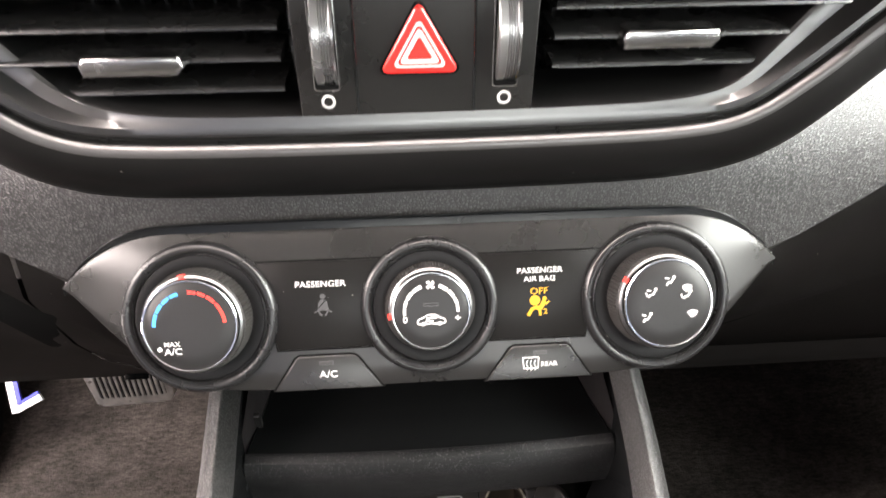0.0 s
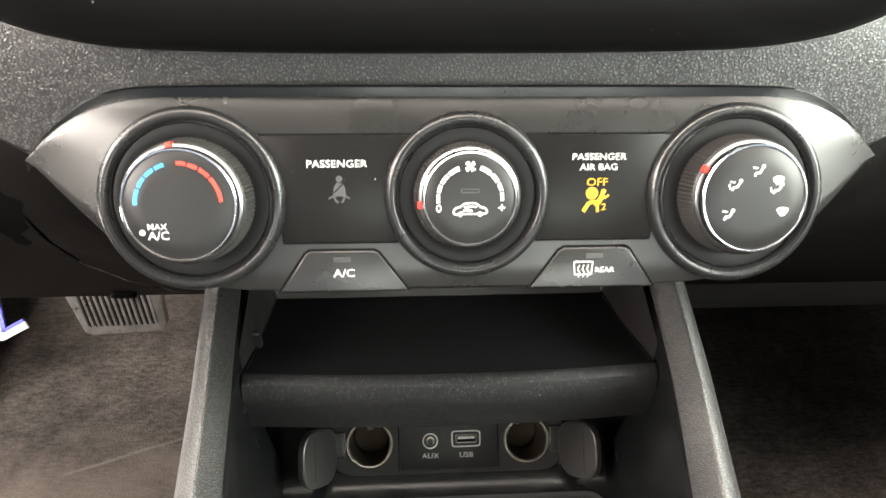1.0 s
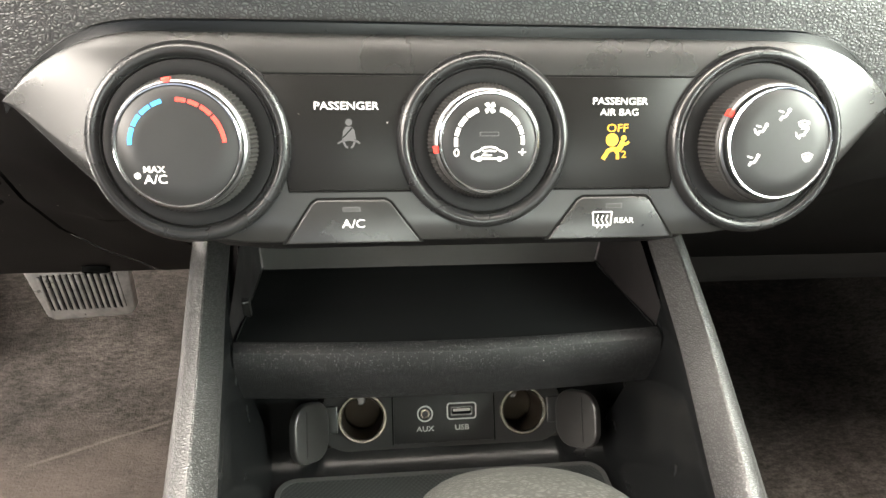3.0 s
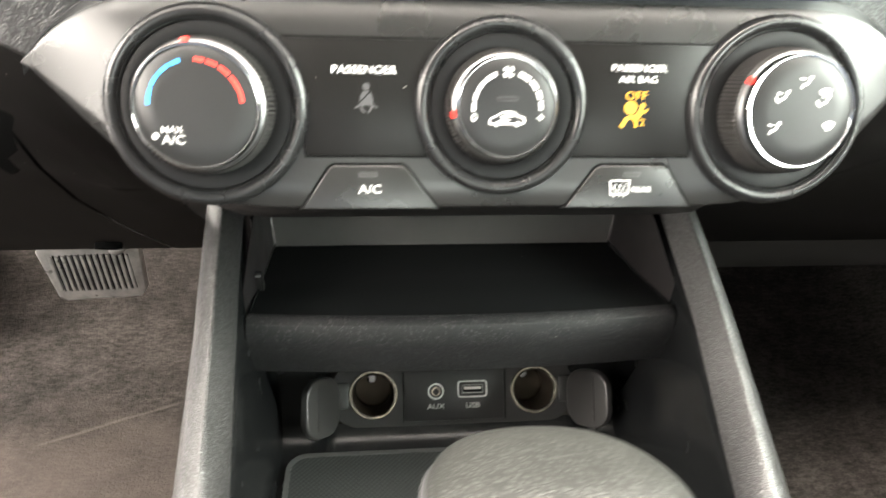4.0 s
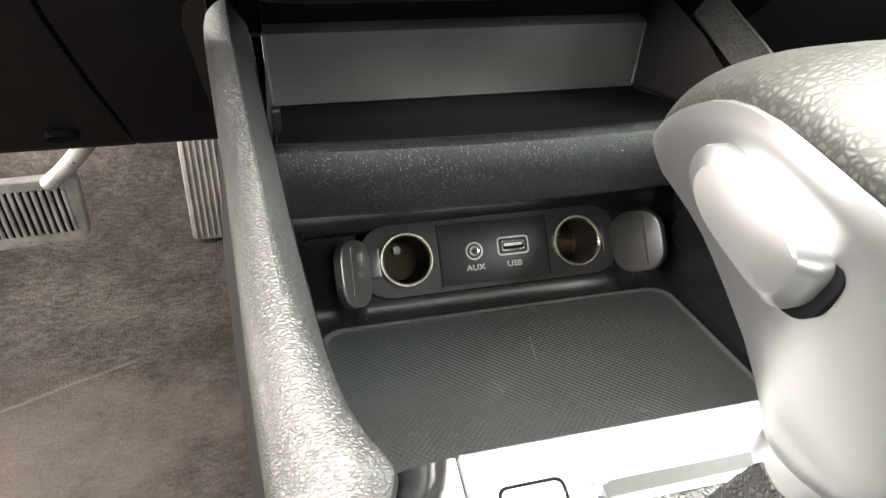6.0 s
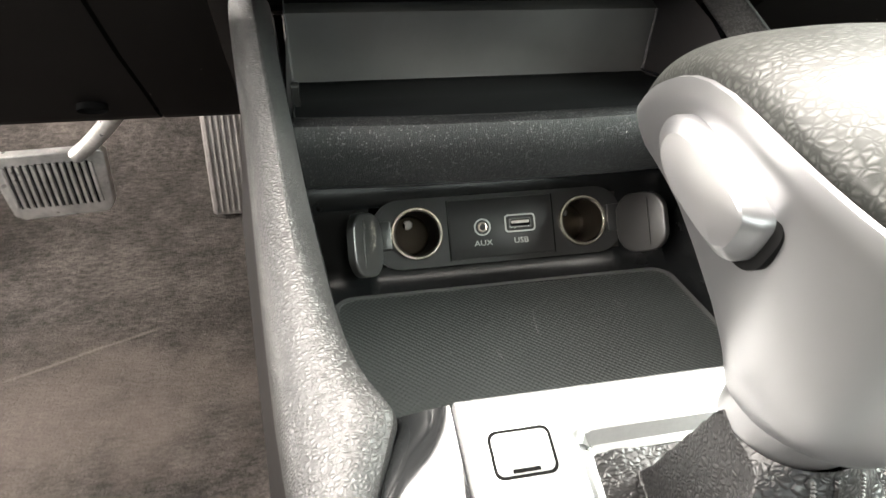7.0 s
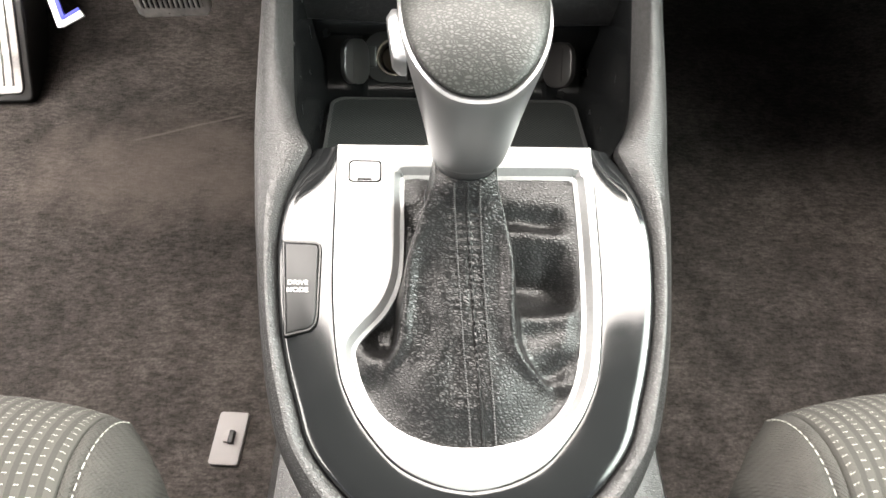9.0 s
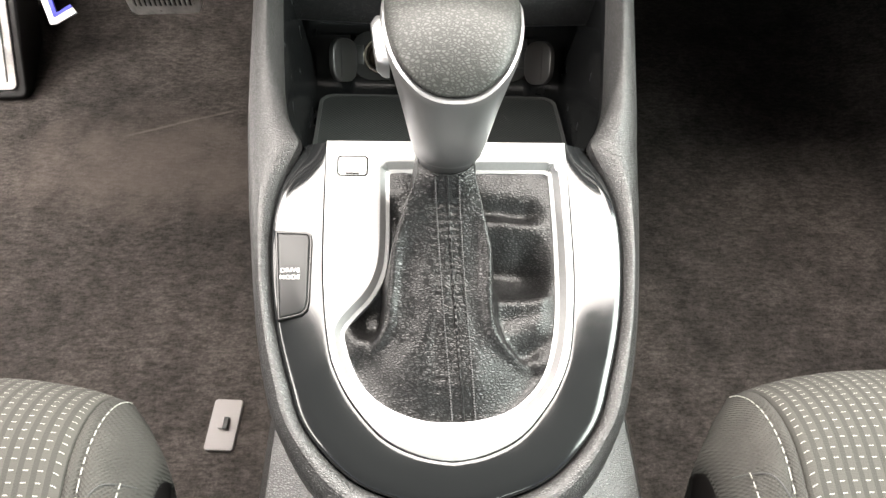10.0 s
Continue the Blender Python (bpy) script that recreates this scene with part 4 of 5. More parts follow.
outer = outer + [Vector((-p.x, p.y)) for p in outer[-2::-1]]
INS, OUTS = smooth(inner, 5), smooth(outer, 5)


def rim_ring(i):
    a, b = INS[i], OUTS[i]
    ring = []
    k = min(1.0, max(0.0, (a.y - 0.15) / 0.07))
    k = k * k * (3 - 2 * k)
    chamfer = ((0.0, -0.0115), (0.03, -0.0095), (0.18, -0.0048), (0.33, 0.0002), (0.385, 0.0016), (0.43, 0.0020), (0.55, 0.0014), (0.74, -0.0012), (0.88, -0.0045), (0.97, -0.0100), (1.01, -0.0170), (1.03, -0.060))
    round_ = ((0.0, -0.0075), (0.0, -0.0055), (0.04, -0.0022), (0.12, -0.0004), (0.30, 0.0016), (0.40, 0.0020), (0.50, 0.0018), (0.72, -0.0010), (0.88, -0.0045), (0.97, -0.0100), (1.01, -0.0170), (1.03, -0.060))
    for (t, h), (t1, h1) in zip(round_, chamfer):
        t, h = t + (t1 - t) * k, h + (h1 - h) * k
        p = a + (b - a) * t
        ring.append(Vector((p.x + mid(p.y), p.y, deck(a.y * 0.5 + b.y * 0.5) + h)))
    return ring


bm = bmesh.new()
skin(bm, [rim_ring(i) for i in range(len(INS))], closed=False, cap0=True, cap1=True)
part("rim", bm, RAILMAT, console, "grained black raised rim round the tray and lever", angle=28)
for s in (1, -1):
    bm = bmesh.new()
    side = [p for p in INS if p.x * s > 0 and p.y > 0.147]
    skin(bm, [[Vector((p.x + mid(p.y) - s * o, p.y, deck(p.y) + h - 0.0052 * min(1.0, max(0.0, (p.y - 0.15) / 0.07)))) for o, h in ((-0.0004, -0.0065), (0.0, -0.0080), (0.0007, -0.0100), (0.0010, -0.0115), (0.0010, -0.080))] for p in side], closed=False)
    part("inner_wall", bm, GLOSS, console, "smooth black inner wall under the rim")

bm = bmesh.new()
rings = []
for i, b in enumerate(OUTS):
    d = Vector((math.copysign(1, b.x) if abs(b.x) > 0.03 else b.x / 0.03, -1.0 if b.y < -0.02 else 0)).normalized() if b.y < -0.02 else Vector((math.copysign(1, b.x), 0))
    z0 = deck(b.y) - 0.045
    rings.append([Vector((b.x + mid(b.y) - d.x * 0.001, b.y - d.y * 0.001, z0 + 0.01)), Vector((b.x + mid(b.y) + d.x * 0.001, b.y + d.y * 0.001, z0 - 0.02)), Vector((b.x + mid(b.y) + d.x * 0.010, b.y + d.y * 0.010, z0 - 0.10)), Vector((b.x + mid(b.y) + d.x * 0.018, b.y + d.y * 0.014, z0 - 0.24)), Vector((b.x + mid(b.y) + d.x * 0.022, b.y + d.y * 0.02, -0.01))])
skin(bm, rings, closed=False)
part("side_panel", bm, LOWER, console, "plain side panel down to the carpet")
# rear body, that carries on behind the lever
bm = bmesh.new()
rings = []
for y, w, z in ((0.03, 0.100, 0.345), (-0.02, 0.103, 0.345), (-0.08, 0.106, 0.345), (-0.35, 0.108, 0.34), (-0.5, 0.108, 0.33)):
    rings.append([Vector((-w - 0.012, y, -0.01)), Vector((-w - 0.006, y, 0.2)), Vector((-w, y, z - 0.02)), Vector((-w + 0.006, y, z - 0.006)), Vector((-w + 0.02, y, z)), Vector((0, y, z + 0.002)), Vector((w - 0.02, y, z)), Vector((w - 0.006, y, z - 0.006)), Vector((w, y, z - 0.02)), Vector((w + 0.006, y, 0.2)), Vector((w + 0.012, y, -0.01))])
skin(bm, rings, closed=False)
part("rear_body", bm, RAILMAT, console)

bm = bmesh.new()
skin(bm, [[Vector((-0.125, y, -0.03)), Vector((-0.112, y, 0.30)), Vector((-0.112, y, 0.38)), Vector((0.112, y, 0.38)), Vector((0.112, y, 0.30)), Vector((0.125, y, -0.03))] for y in (0.395, 0.6, 1.09)], closed=False)
part("tunnel", bm, CARPET, console, "carpeted tunnel under the dashboard")
# tray: walls, floor and the wall under the shelf
for s in (1, -1):
    bm = bmesh.new()
    rings = []
    for p in INS:
        if p.x * s <= 0 or p.y < 0.1455 or p.y > 0.292:
            continue
        x = abs(p.x)
        rows = []
        for k in range(7):
            f = k / 6
            xx = x + (min(x, 0.0955) - x) * f if x < 0.0955 else x + (0.0945 - x) * f
            rows.append(Vector((s * xx + mid(p.y), p.y, deck(p.y) - 0.014 + (0.285 - deck(p.y) + 0.014) * f)))
        rings.append(rows)
    skin(bm, rings, closed=False)
    part("tray_wall", bm, GLOSS, console, "smooth black side wall of the tray")
bm = bmesh.new()
skin(bm, [[Vector((-w, y, z)), Vector((w, y, z))] for w, y, z in ((0.085, 0.1445, 0.396), (0.085, 0.1445, 0.335), (0.098, 0.16, 0.326), (0.105, 0.262, 0.2935), (0.11, 0.276, 0.2925), (0.11, 0.283, 0.2955), (0.11, 0.2855, 0.2975))], closed=False)
skin(bm, [[Vector((-0.11, y, z)), Vector((0.11, y, z))] for y, z in ((0.3085, 0.3185), (0.3105, 0.3195), (0.318, 0.330), (0.322, 0.345), (0.312, 0.359), (0.284, 0.360))], closed=False)
for s in (-1, 1):
    skin(bm, [[Vector((s * 0.0690, y, z)), Vector((s * 0.11, y, z))] for y, z in ((0.2855, 0.2975), (0.3085, 0.3185))], closed=False)
part("tray_floor", bm, GLOSS, console, "smooth black tray floor and front wall")

# shelf over the sockets
bm = bmesh.new()
rings = []
for i in range(25):
    x = -0.1025 + 0.205 * i / 24
    bow = 0.0035 * (1 - (x / 0.1025) ** 2)
    rings.append([Vector((x, 0.300, 0.360)), Vector((x, 0.281 - bow, 0.3605)), Vector((x, 0.2785 - bow, 0.3635)), Vector((x, 0.2785 - bow, 0.370)), Vector((x, 0.2795 - bow, 0.380)), Vector((x, 0.2815 - bow, 0.3875)), Vector((x, 0.2845 - bow, 0.3915)), Vector((x, 0.2885 - bow, 0.3925)), Vector((x, 0.291 - bow, 0.3915))])
skin(bm, rings, closed=False, cap0=True, cap1=True)
part("shelf_lip", bm, SPECK, console, "stippled black front lip of the shelf")
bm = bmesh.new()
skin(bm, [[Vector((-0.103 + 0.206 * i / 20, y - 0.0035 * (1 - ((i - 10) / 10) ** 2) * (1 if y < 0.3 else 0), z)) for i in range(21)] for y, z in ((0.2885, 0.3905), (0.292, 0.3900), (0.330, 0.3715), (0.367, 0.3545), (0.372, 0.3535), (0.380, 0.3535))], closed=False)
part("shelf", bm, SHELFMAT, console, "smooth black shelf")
bm = bmesh.new()
skin(bm, [[Vector((-0.103 + 0.206 * i / 20, y, z)) for i in range(21)] for y, z in ((0.372, 0.3530), (0.3735, 0.3560), (0.3765, 0.370), (0.3805, 0.3885), (0.3815, 0.3890), (0.390, 0.3890))], closed=False)
part("shelf_back", bm, BACKWALL, console, "satin black back wall of the shelf")
# near-black sheet stands in for the shade above the shelf
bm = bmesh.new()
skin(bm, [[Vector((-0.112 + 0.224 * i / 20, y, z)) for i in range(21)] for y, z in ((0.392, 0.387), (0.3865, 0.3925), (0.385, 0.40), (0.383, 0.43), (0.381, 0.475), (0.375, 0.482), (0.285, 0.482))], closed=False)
part("shelf_roof", bm, DARK, console, "shade above the shelf, drawn as a near-black sheet")
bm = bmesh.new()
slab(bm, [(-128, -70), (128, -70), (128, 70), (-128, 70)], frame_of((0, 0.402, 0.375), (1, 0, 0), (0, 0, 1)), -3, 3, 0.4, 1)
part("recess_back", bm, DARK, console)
for s in (-1, 1):
    bm = bmesh.new()
    # pale tube, painted in as the highlight along the back corner
    tube(bm, [(s * 0.1015, 0.3725, 0.354), (s * 0.1022, 0.3765, 0.372), (s * 0.1026, 0.3800, 0.3885)], 0.0009, 8)
    part("corner_edge", bm, GLINT_SCRATCH, console)
    bm = bmesh.new()
    tube(bm, [(s * 0.1012, 0.3725, 0.3545), (s * 0.1016, 0.33, 0.3722), (s * 0.1020, 0.292, 0.3905)], 0.0007, 8)
    part("corner_edge", bm, GLOSS, console)
for s in (1, -1):
    bm = bmesh.new()
    skin(bm, [[Vector((s * (0.1014 + f * 0.0014 + 0.0022 * max(0.0, (0.33 - y) / 0.047)), y, z0 + (z1 - z0) * f)) for f in (0, 0.3, 0.6, 1)] for y, z0, z1 in ((0.2795, 0.366, 0.3905), (0.283, 0.364, 0.3925), (0.30, 0.362, 0.400), (0.33, 0.360, 0.408), (0.374, 0.350, 0.410), (0.386, 0.345, 0.410))], closed=False)
    part("shelf_side", bm, SIDEWALL, console)
bm = bmesh.new()
NUB = frame_of((-0.1005, 0.3184, 0.3835), (0, 1, 0), (0, 0, 1))
slab(bm, rounded(4, 12, 1.5), NUB, -2, 1.6, 0.5, 2)
part("stop_nub", bm, SATIN, console)
# lower lip of the dashboard under the control panel, over the shelf's opening
bm = bmesh.new()
def lip_end(i):
    f = min(1.0, max(0.0, (abs(i - 10) / 10 - 0.72) / 0.28))
    return 0.017 * f * f


skin(bm, [[Vector((w * (i - 10) / 10, y + lip_end(i), z + 0.12 * lip_end(i))) for i in range(21)] for w, y, z in ((0.068, 0.268, 0.4865), (0.072, 0.2655, 0.4820), (0.086, 0.271, 0.4735), (0.108, 0.283, 0.4600), (0.121, 0.297, 0.4470), (0.124, 0.3015, 0.4428), (0.125, 0.3045, 0.4415), (0.125, 0.3075, 0.4425), (0.125, 0.312, 0.450), (0.125, 0.33, 0.470))], closed=False)
part("lower_lip", bm, LOWER, dash, "smooth brown-black lip under the control panel")

# tray mat
mat_thing = thing("tray_mat", (0, 0.2, 0.3), "black rubber mat with fine dots lying in the tray", "mat")
MATF = frame_of((-0.0005, 0.2075, 0.3145), (1, 0, 0), (0, 0.955, -0.297))
bm = bmesh.new()
pierced(bm, rounded(182, 126, 11, 0, 1, 6), [rounded(177, 121, 9, 0, 1, 6)], MATF, -1.5, 1.3)
part("rim_edge", bm, MATRIM, mat_thing, "thin raised edge")
bm = bmesh.new()
slab(bm, rounded(177.4, 121.4, 9, 0, 1, 6), MATF, -1.0, 0.7, 0.1, 1)
part("dotted_top", bm, RUBBER, mat_thing)
for line in (((5, 38), (3, 30), (1.5, 20)), ((-22, 12), (-20, 4)), ((48, 40), (51, 33)), ((30, -18), (34, -21))):
    bm = bmesh.new()
    stroke(bm, line, 0.35, MATF, 0.72, 0.04)
    part("scratch", bm, GLINT_SCRATCH, mat_thing, "thin pale scratch")

# ---------------------------------------------------------------- sockets
SOC = frame_of((0.0015, 0.2970, 0.3090), (1, 0, 0), (0, 0.755, 0.655))
sock = thing("socket_panel", (0.0015, 0.297, 0.30), "black panel with two power sockets, audio jack and data port", "socket panel")


HOLES = [arc(12.6, 0, 350, 35, u, 0) for u in (-46.3, 46.3)]
bm = bmesh.new()
pierced(bm, rounded(139, 36.5, 15, 0, 0, 8), HOLES, SOC, -4, 0.8)
part("bezel", bm, SOCKMAT, sock)
bm = bmesh.new()
pierced(bm, rounded(135, 32.5, 13.5, 0, 0, 8), HOLES, SOC, 0.0, 1.1)
part("face", bm, SOCKMAT, sock)
for u in (-29.3, 29.3):
    bm = bmesh.new()
    slab(bm, [(u - 0.35, -16), (u + 0.35, -16), (u + 0.35, 16), (u - 0.35, 16)], SOC, 0.8, 1.16, 0.02, 1)
    part("joint", bm, DARK, sock)
bm = bmesh.new()
slab(bm, rounded(57.5, 31.5, 0.8), SOC, 0.5, 1.35, 0.25, 2)
part("port_insert", bm, SOCKMAT, sock)
for s in (-1, 1):
    m = SOC @ Matrix.Translation((s * 46.3, 0, 0))
    bm = bmesh.new()
    lathe(bm, [(13.9, 0.8), (13.9, 2.0), (13.4, 2.6), (12.4, 2.6), (11.8, 2.0), (11.5, -3)], m, 64)
    port = part("power_socket", bm, RINGMET, sock, "power socket with a bright nickel ring")
    bm = bmesh.new()
    lathe(bm, [(11.5, 1.8), (11.3, -20), (11.2, -24), (10.0, -25), (0.001, -25)], m, 48)
    part("bore", bm, BRASS, port)
    bm = bmesh.new()
    lathe(bm, [(2.6, -27), (2.6, -22), (2.0, -21.4), (0.001, -21.3)], m @ Matrix.Translation((-0.8, 6.0, 0)), 24)
    part("contact", bm, SATCHROME, port)
    bm = bmesh.new()
    hm = SOC @ Matrix.Translation((s * 62.0, 0, 1.5))
    slab(bm, rounded(8, 15, 1.2, s * 2.0, 0), hm, -2, 2.2, 0.8, 2)
    part("hinge", bm, SOCKMAT, port)
    # the flap stands open beside its socket
    ang = radians(56)
    fm = frame_of(SOC @ Vector((s * 65.5, 0, 2.5)), (SOC.to_3x3() @ Vector((s * math.cos(ang), 0, math.sin(ang)))) * s, SOC.to_3x3() @ Vector((0, 1, 0)))
    bm = bmesh.new()
    shape = rounded(29, 32, 11.0, s * 15.0, -4.0, 7)
    slab(bm, shape, fm, -2.6, 1.4, 1.2, 3)
    part("flap", bm, FLAPMAT, port, "open black socket cover")
    bm = bmesh.new()
    slab(bm, rounded(0.9, 25, 0.4, s * 20.0, -4.0), fm, 1.0, 1.75, 0.2, 1)
    part("flap_ridge", bm, SATIN, port)
m = SOC @ Matrix.Translation((-10.8, 0.6, 1.3))
bm = bmesh.new()
lathe(bm, [(4.6, -0.5), (4.6, 0.25), (3.8, 0.25), (3.8, -0.2)], m, 40)
jack = part("audio_jack", bm, WHITE, sock)
bm = bmesh.new()
lathe(bm, [(3.7, -0.3), (3.7, 0.15), (2.6, 0.2), (2.6, -0.4)], m, 40)
part("jack_collar", bm, SOCKMAT, jack)
bm = bmesh.new()
lathe(bm, [(2.7, -0.2), (2.6, 0.5), (1.7, 0.6), (1.5, -1.0)], m, 32)
part("jack_ring", bm, RINGMET, jack)
m = SOC @ Matrix.Translation((10.3, 1.4, 1.3))
bm = bmesh.new()
slab(bm, rounded(17.2, 9.6, 2.0), m, -0.4, 0.2, 0.05, 1)
usb = part("data_port", bm, WHITE, sock)
bm = bmesh.new()
slab(bm, rounded(15.6, 8.0, 1.4), m, -0.3, 0.3, 0.05, 1)
part("port_ground", bm, SOCKMAT, usb)
bm = bmesh.new()
slab(bm, rounded(12.4, 5.0, 0.6), m, -0.2, 0.42, 0.05, 1)
part("port_shell", bm, SATCHROME, usb)
bm = bmesh.new()
slab(bm, rounded(11.2, 3.6, 0.3, 0, 0.1), m, 0, 0.50, 0.02, 1)
part("port_hole", bm, DARK, usb)
bm = bmesh.new()
slab(bm, rounded(10.0, 1.5, 0.3, 0, 0.6), m, 0.2, 0.62, 0.05, 1)
part("port_tongue", bm, STEEL, usb)
lettering("AUX", 4.2, SOC, -10.8, -8.0, 1.4, WHITE, sock)
lettering("USB", 4.2, SOC, 10.3, -8.0, 1.4, WHITE, sock)

# ---------------------------------------------------------------- lever surround
surround = thing("lever_surround", (-0.0035, 0.06, 0.395), "silver lever plate set in glossy black trim", "lever surround")
SLOPE = Vector((0, 1, 0.1228)).normalized()
DK = frame_of((-0.0035, 0.144, 0.4075), (1, 0, 0), SLOPE)
# plate coordinates in millimetres, v forwards from the plate's front edge
PLATE_OUT = [Vector(p) for p in ((-65.0, 0.0), (65.0, 0.0))] + smooth([(65.0, -1), (64.5, -40), (63.5, -79), (59.5, -112), (54.0, -128), (46.0, -141), (32.5, -155.5), (16, -163.5), (0, -166.3), (-16, -163.5), (-32.5, -155.5), (-46.0, -141), (-54.0, -128), (-59.5, -112), (-63.5, -79), (-64.5, -40), (-65.0, -1)], 3)
WELL = smooth([(-33, -18.5), (-31.5, -16), (-28, -15.5), (0, -15.5), (50, -15.2), (55.5, -16.0), (57.2, -20), (57.3, -60), (55.5, -95), (51.0, -118), (43.5, -133), (30, -144.5), (14, -149.5), (0, -150.5), (-14, -149.5), (-30, -144), (-42.5, -134.5), (-50.5, -121), (-53.8, -108), (-53.0, -102), (-48, -95.5), (-40.5, -87), (-35.5, -77), (-33.0, -64), (-32.8, -40)], 4, True)


WELLTOP = [Vector(p) for p in inset([tuple(p) for p in WELL][::-1], -3.6)[::-1]]


def flat_ring(m, pts, w):
    return [m @ Vector((p[0], p[1], w)) for p in pts]


bm = bmesh.new()
a = [bm.verts.new(q) for q in flat_ring(DK, inset([tuple(p) for p in PLATE_OUT][::-1], 1.0)[::-1], 2.2)]
b = [bm.verts.new(q) for q in flat_ring(DK, WELLTOP, 2.2)]
edges = []
for loop in (a, b):
    for i in range(len(loop)):
        edges.append(bm.edges.new((loop[i - 1], loop[i])))
bmesh.ops.triangle_fill(bm, edges=edges, use_beauty=True)
bmesh.ops.recalc_face_normals(bm, faces=bm.faces)
shrink = [Vector(p) for p in inset([tuple(p) for p in WELL][::-1], 2.0)[::-1]]
skin(bm, [flat_ring(DK, WELLTOP, 2.2), flat_ring(DK, [p + (q - p) * 0.2 for p, q in zip(WELLTOP, WELL)], 1.9), flat_ring(DK, [p + (q - p) * 0.9 for p, q in zip(WELLTOP, WELL)], -1.4), flat_ring(DK, WELL, -1.9), flat_ring(DK, shrink, -2.6), flat_ring(DK, shrink, -7.0)])
skin(bm, [flat_ring(DK, inset([tuple(p) for p in PLATE_OUT][::-1], 1.0)[::-1], 2.2), flat_ring(DK, inset([tuple(p) for p in PLATE_OUT][::-1], 0.3)[::-1], 1.8), flat_ring(DK, PLATE_OUT, 0.9), flat_ring(DK, PLATE_OUT, -6)])
bmesh.ops.remove_doubles(bm, verts=bm.verts, dist=1e-6)
part("plate", bm, PLATE, surround, "bright silver plate round the lever boot", angle=30)
# shift lock cover, set in the plate
bm = bmesh.new()
slab(bm, rounded(16.6, 12.4, 2.4, -50.5, -15.6), DK, 1.5, 2.36, 0.05, 1)
gap = part("cover_gap", bm, DARK, surround)
bm = bmesh.new()
slab(bm, rounded(15.0, 10.8, 1.9, -50.5, -15.6), DK, 1.5, 2.42, 0.2, 2)
part("release_cover", bm, PLATE, gap)
bm = bmesh.new()
slab(bm, [(-54.2, -20.6), (-47.0, -20.6), (-47.0, -19.5), (-54.2, -19.5)], DK, 1.5, 2.5, 0.02, 1)
part("cover_notch", bm, DARK, gap)
# glossy trim between plate and rim
bm = bmesh.new()
inv = DK.inverted()
edge = [p for p in INS if p.y <= 0.1475]
outs = []
for p in edge:
    q = inv @ Vector((p.x + mid(p.y), p.y, deck(p.y)))
    outs.append(Vector((q.x, q.y)))
pin = smooth([(65.2, 0.5), (64.7, -40), (63.7, -79), (59.7, -112), (54.2, -128), (46.2, -141.2), (32.6, -155.8), (16, -163.8), (0, -166.6)], 8)
pin = pin + [Vector((-p.x, p.y)) for p in pin[-2::-1]]


def along(poly, n):
    ds = [0]
    for a, b in zip(poly, poly[1:]):
        ds.append(ds[-1] + (b - a).length)
    out = []
    for k in range(n):
        s = ds[-1] * k / (n - 1)
        i = max(j for j in range(len(ds)) if ds[j] <= s + 1e-9)
        i = min(i, len(poly) - 2)
        f = (s - ds[i]) / max(1e-9, ds[i + 1] - ds[i])
        out.append(poly[i] + (poly[i + 1] - poly[i]) * f)
    return out


oa, ia = along(outs, 121), along(pin, 121)
rings = []
for p, q in zip(oa, ia):
    drop = -9.0 * max(0.0, (max(p.y, q.y) + 58) / 58) ** 2.2
    ring = []
    for f, h in ((-0.02, -9), (0.0, -2.0), (0.03, -0.6), (0.09, 0.1), (0.3, 0.6), (0.6, 0.95), (0.9, 1.05), (0.98, 0.6), (1.0, -0.8), (1.01, -6)):
        c = p + (q - p) * f
        ring.append(DK @ Vector((c.x, c.y, h + drop * (1 - 0.75 * f))))
    rings.append(ring)
skin(bm, rings, closed=False, cap0=True, cap1=True)
part("gloss_trim", bm, PIANO, surround, "glossy black trim with fine scratches")
# drive mode button
drive = thing("drive_mode_button", (-0.085, 0.07, 0.40), "gloss black drive mode button with a bright frame", "button")
BTN = [(-88.8, -53.0), (-72.5, -53.6), (-70.3, -55.0), (-69.6, -58.0), (-69.4, -90), (-70.3, -94.5), (-73.0, -97.2), (-84.5, -100.0)]
bm = bmesh.new()
slab(bm, BTN, DK, -1, 2.6, 0.3, 2)
part("frame", bm, DARK, drive)
bm = bmesh.new()
loop = [Vector(p) for p in inset(BTN[::-1], 0.7)[::-1]] + [Vector(inset(BTN[::-1], 0.7)[::-1][0])]
for p, q in zip(loop, loop[1:]):
    stroke(bm, [tuple(p), tuple(q)], 0.6, DK, 2.65, 0.15)
part("bright_line", bm, BEZEL, drive)
bm = bmesh.new()
slab(bm, inset(BTN[::-1], 1.4), DK, -1, 3.1, 0.7, 3)
part("key", bm, SATDARK, drive)
lettering("DRIVE", 3.1, DK, -79.8, -74.3, 3.15, WHITE, drive)
lettering("MODE", 3.1, DK, -79.8, -77.9, 3.15, WHITE, drive)

# ---------------------------------------------------------------- gear lever
lever = thing("gear_lever", (-0.0075, 0.08, 0.40), "silver gear lever with grey leather top and black boot", "gear lever")
LX = -0.0065


def oval(cy, cz, tilt, a, b, n=56, power=2.3, cx=LX, tail=0.0):
    """A ring round the lever: half widths a across and b along, leaning forwards by tilt degrees."""
    fwd = Vector((0, math.cos(radians(tilt)), -math.sin(radians(tilt))))
    out = []
    for i in range(n):
        t = 2 * math.pi * i / n
        c, s = math.cos(t), math.sin(t)
        x = math.copysign(abs(c) ** (2 / power), c) * a
        y = math.copysign(abs(s) ** (2 / power), s) * b
        x *= 1 + tail * (y / b if b else 0)
        out.append(Vector((cx + x, cy, cz)) + fwd * y)
    return out


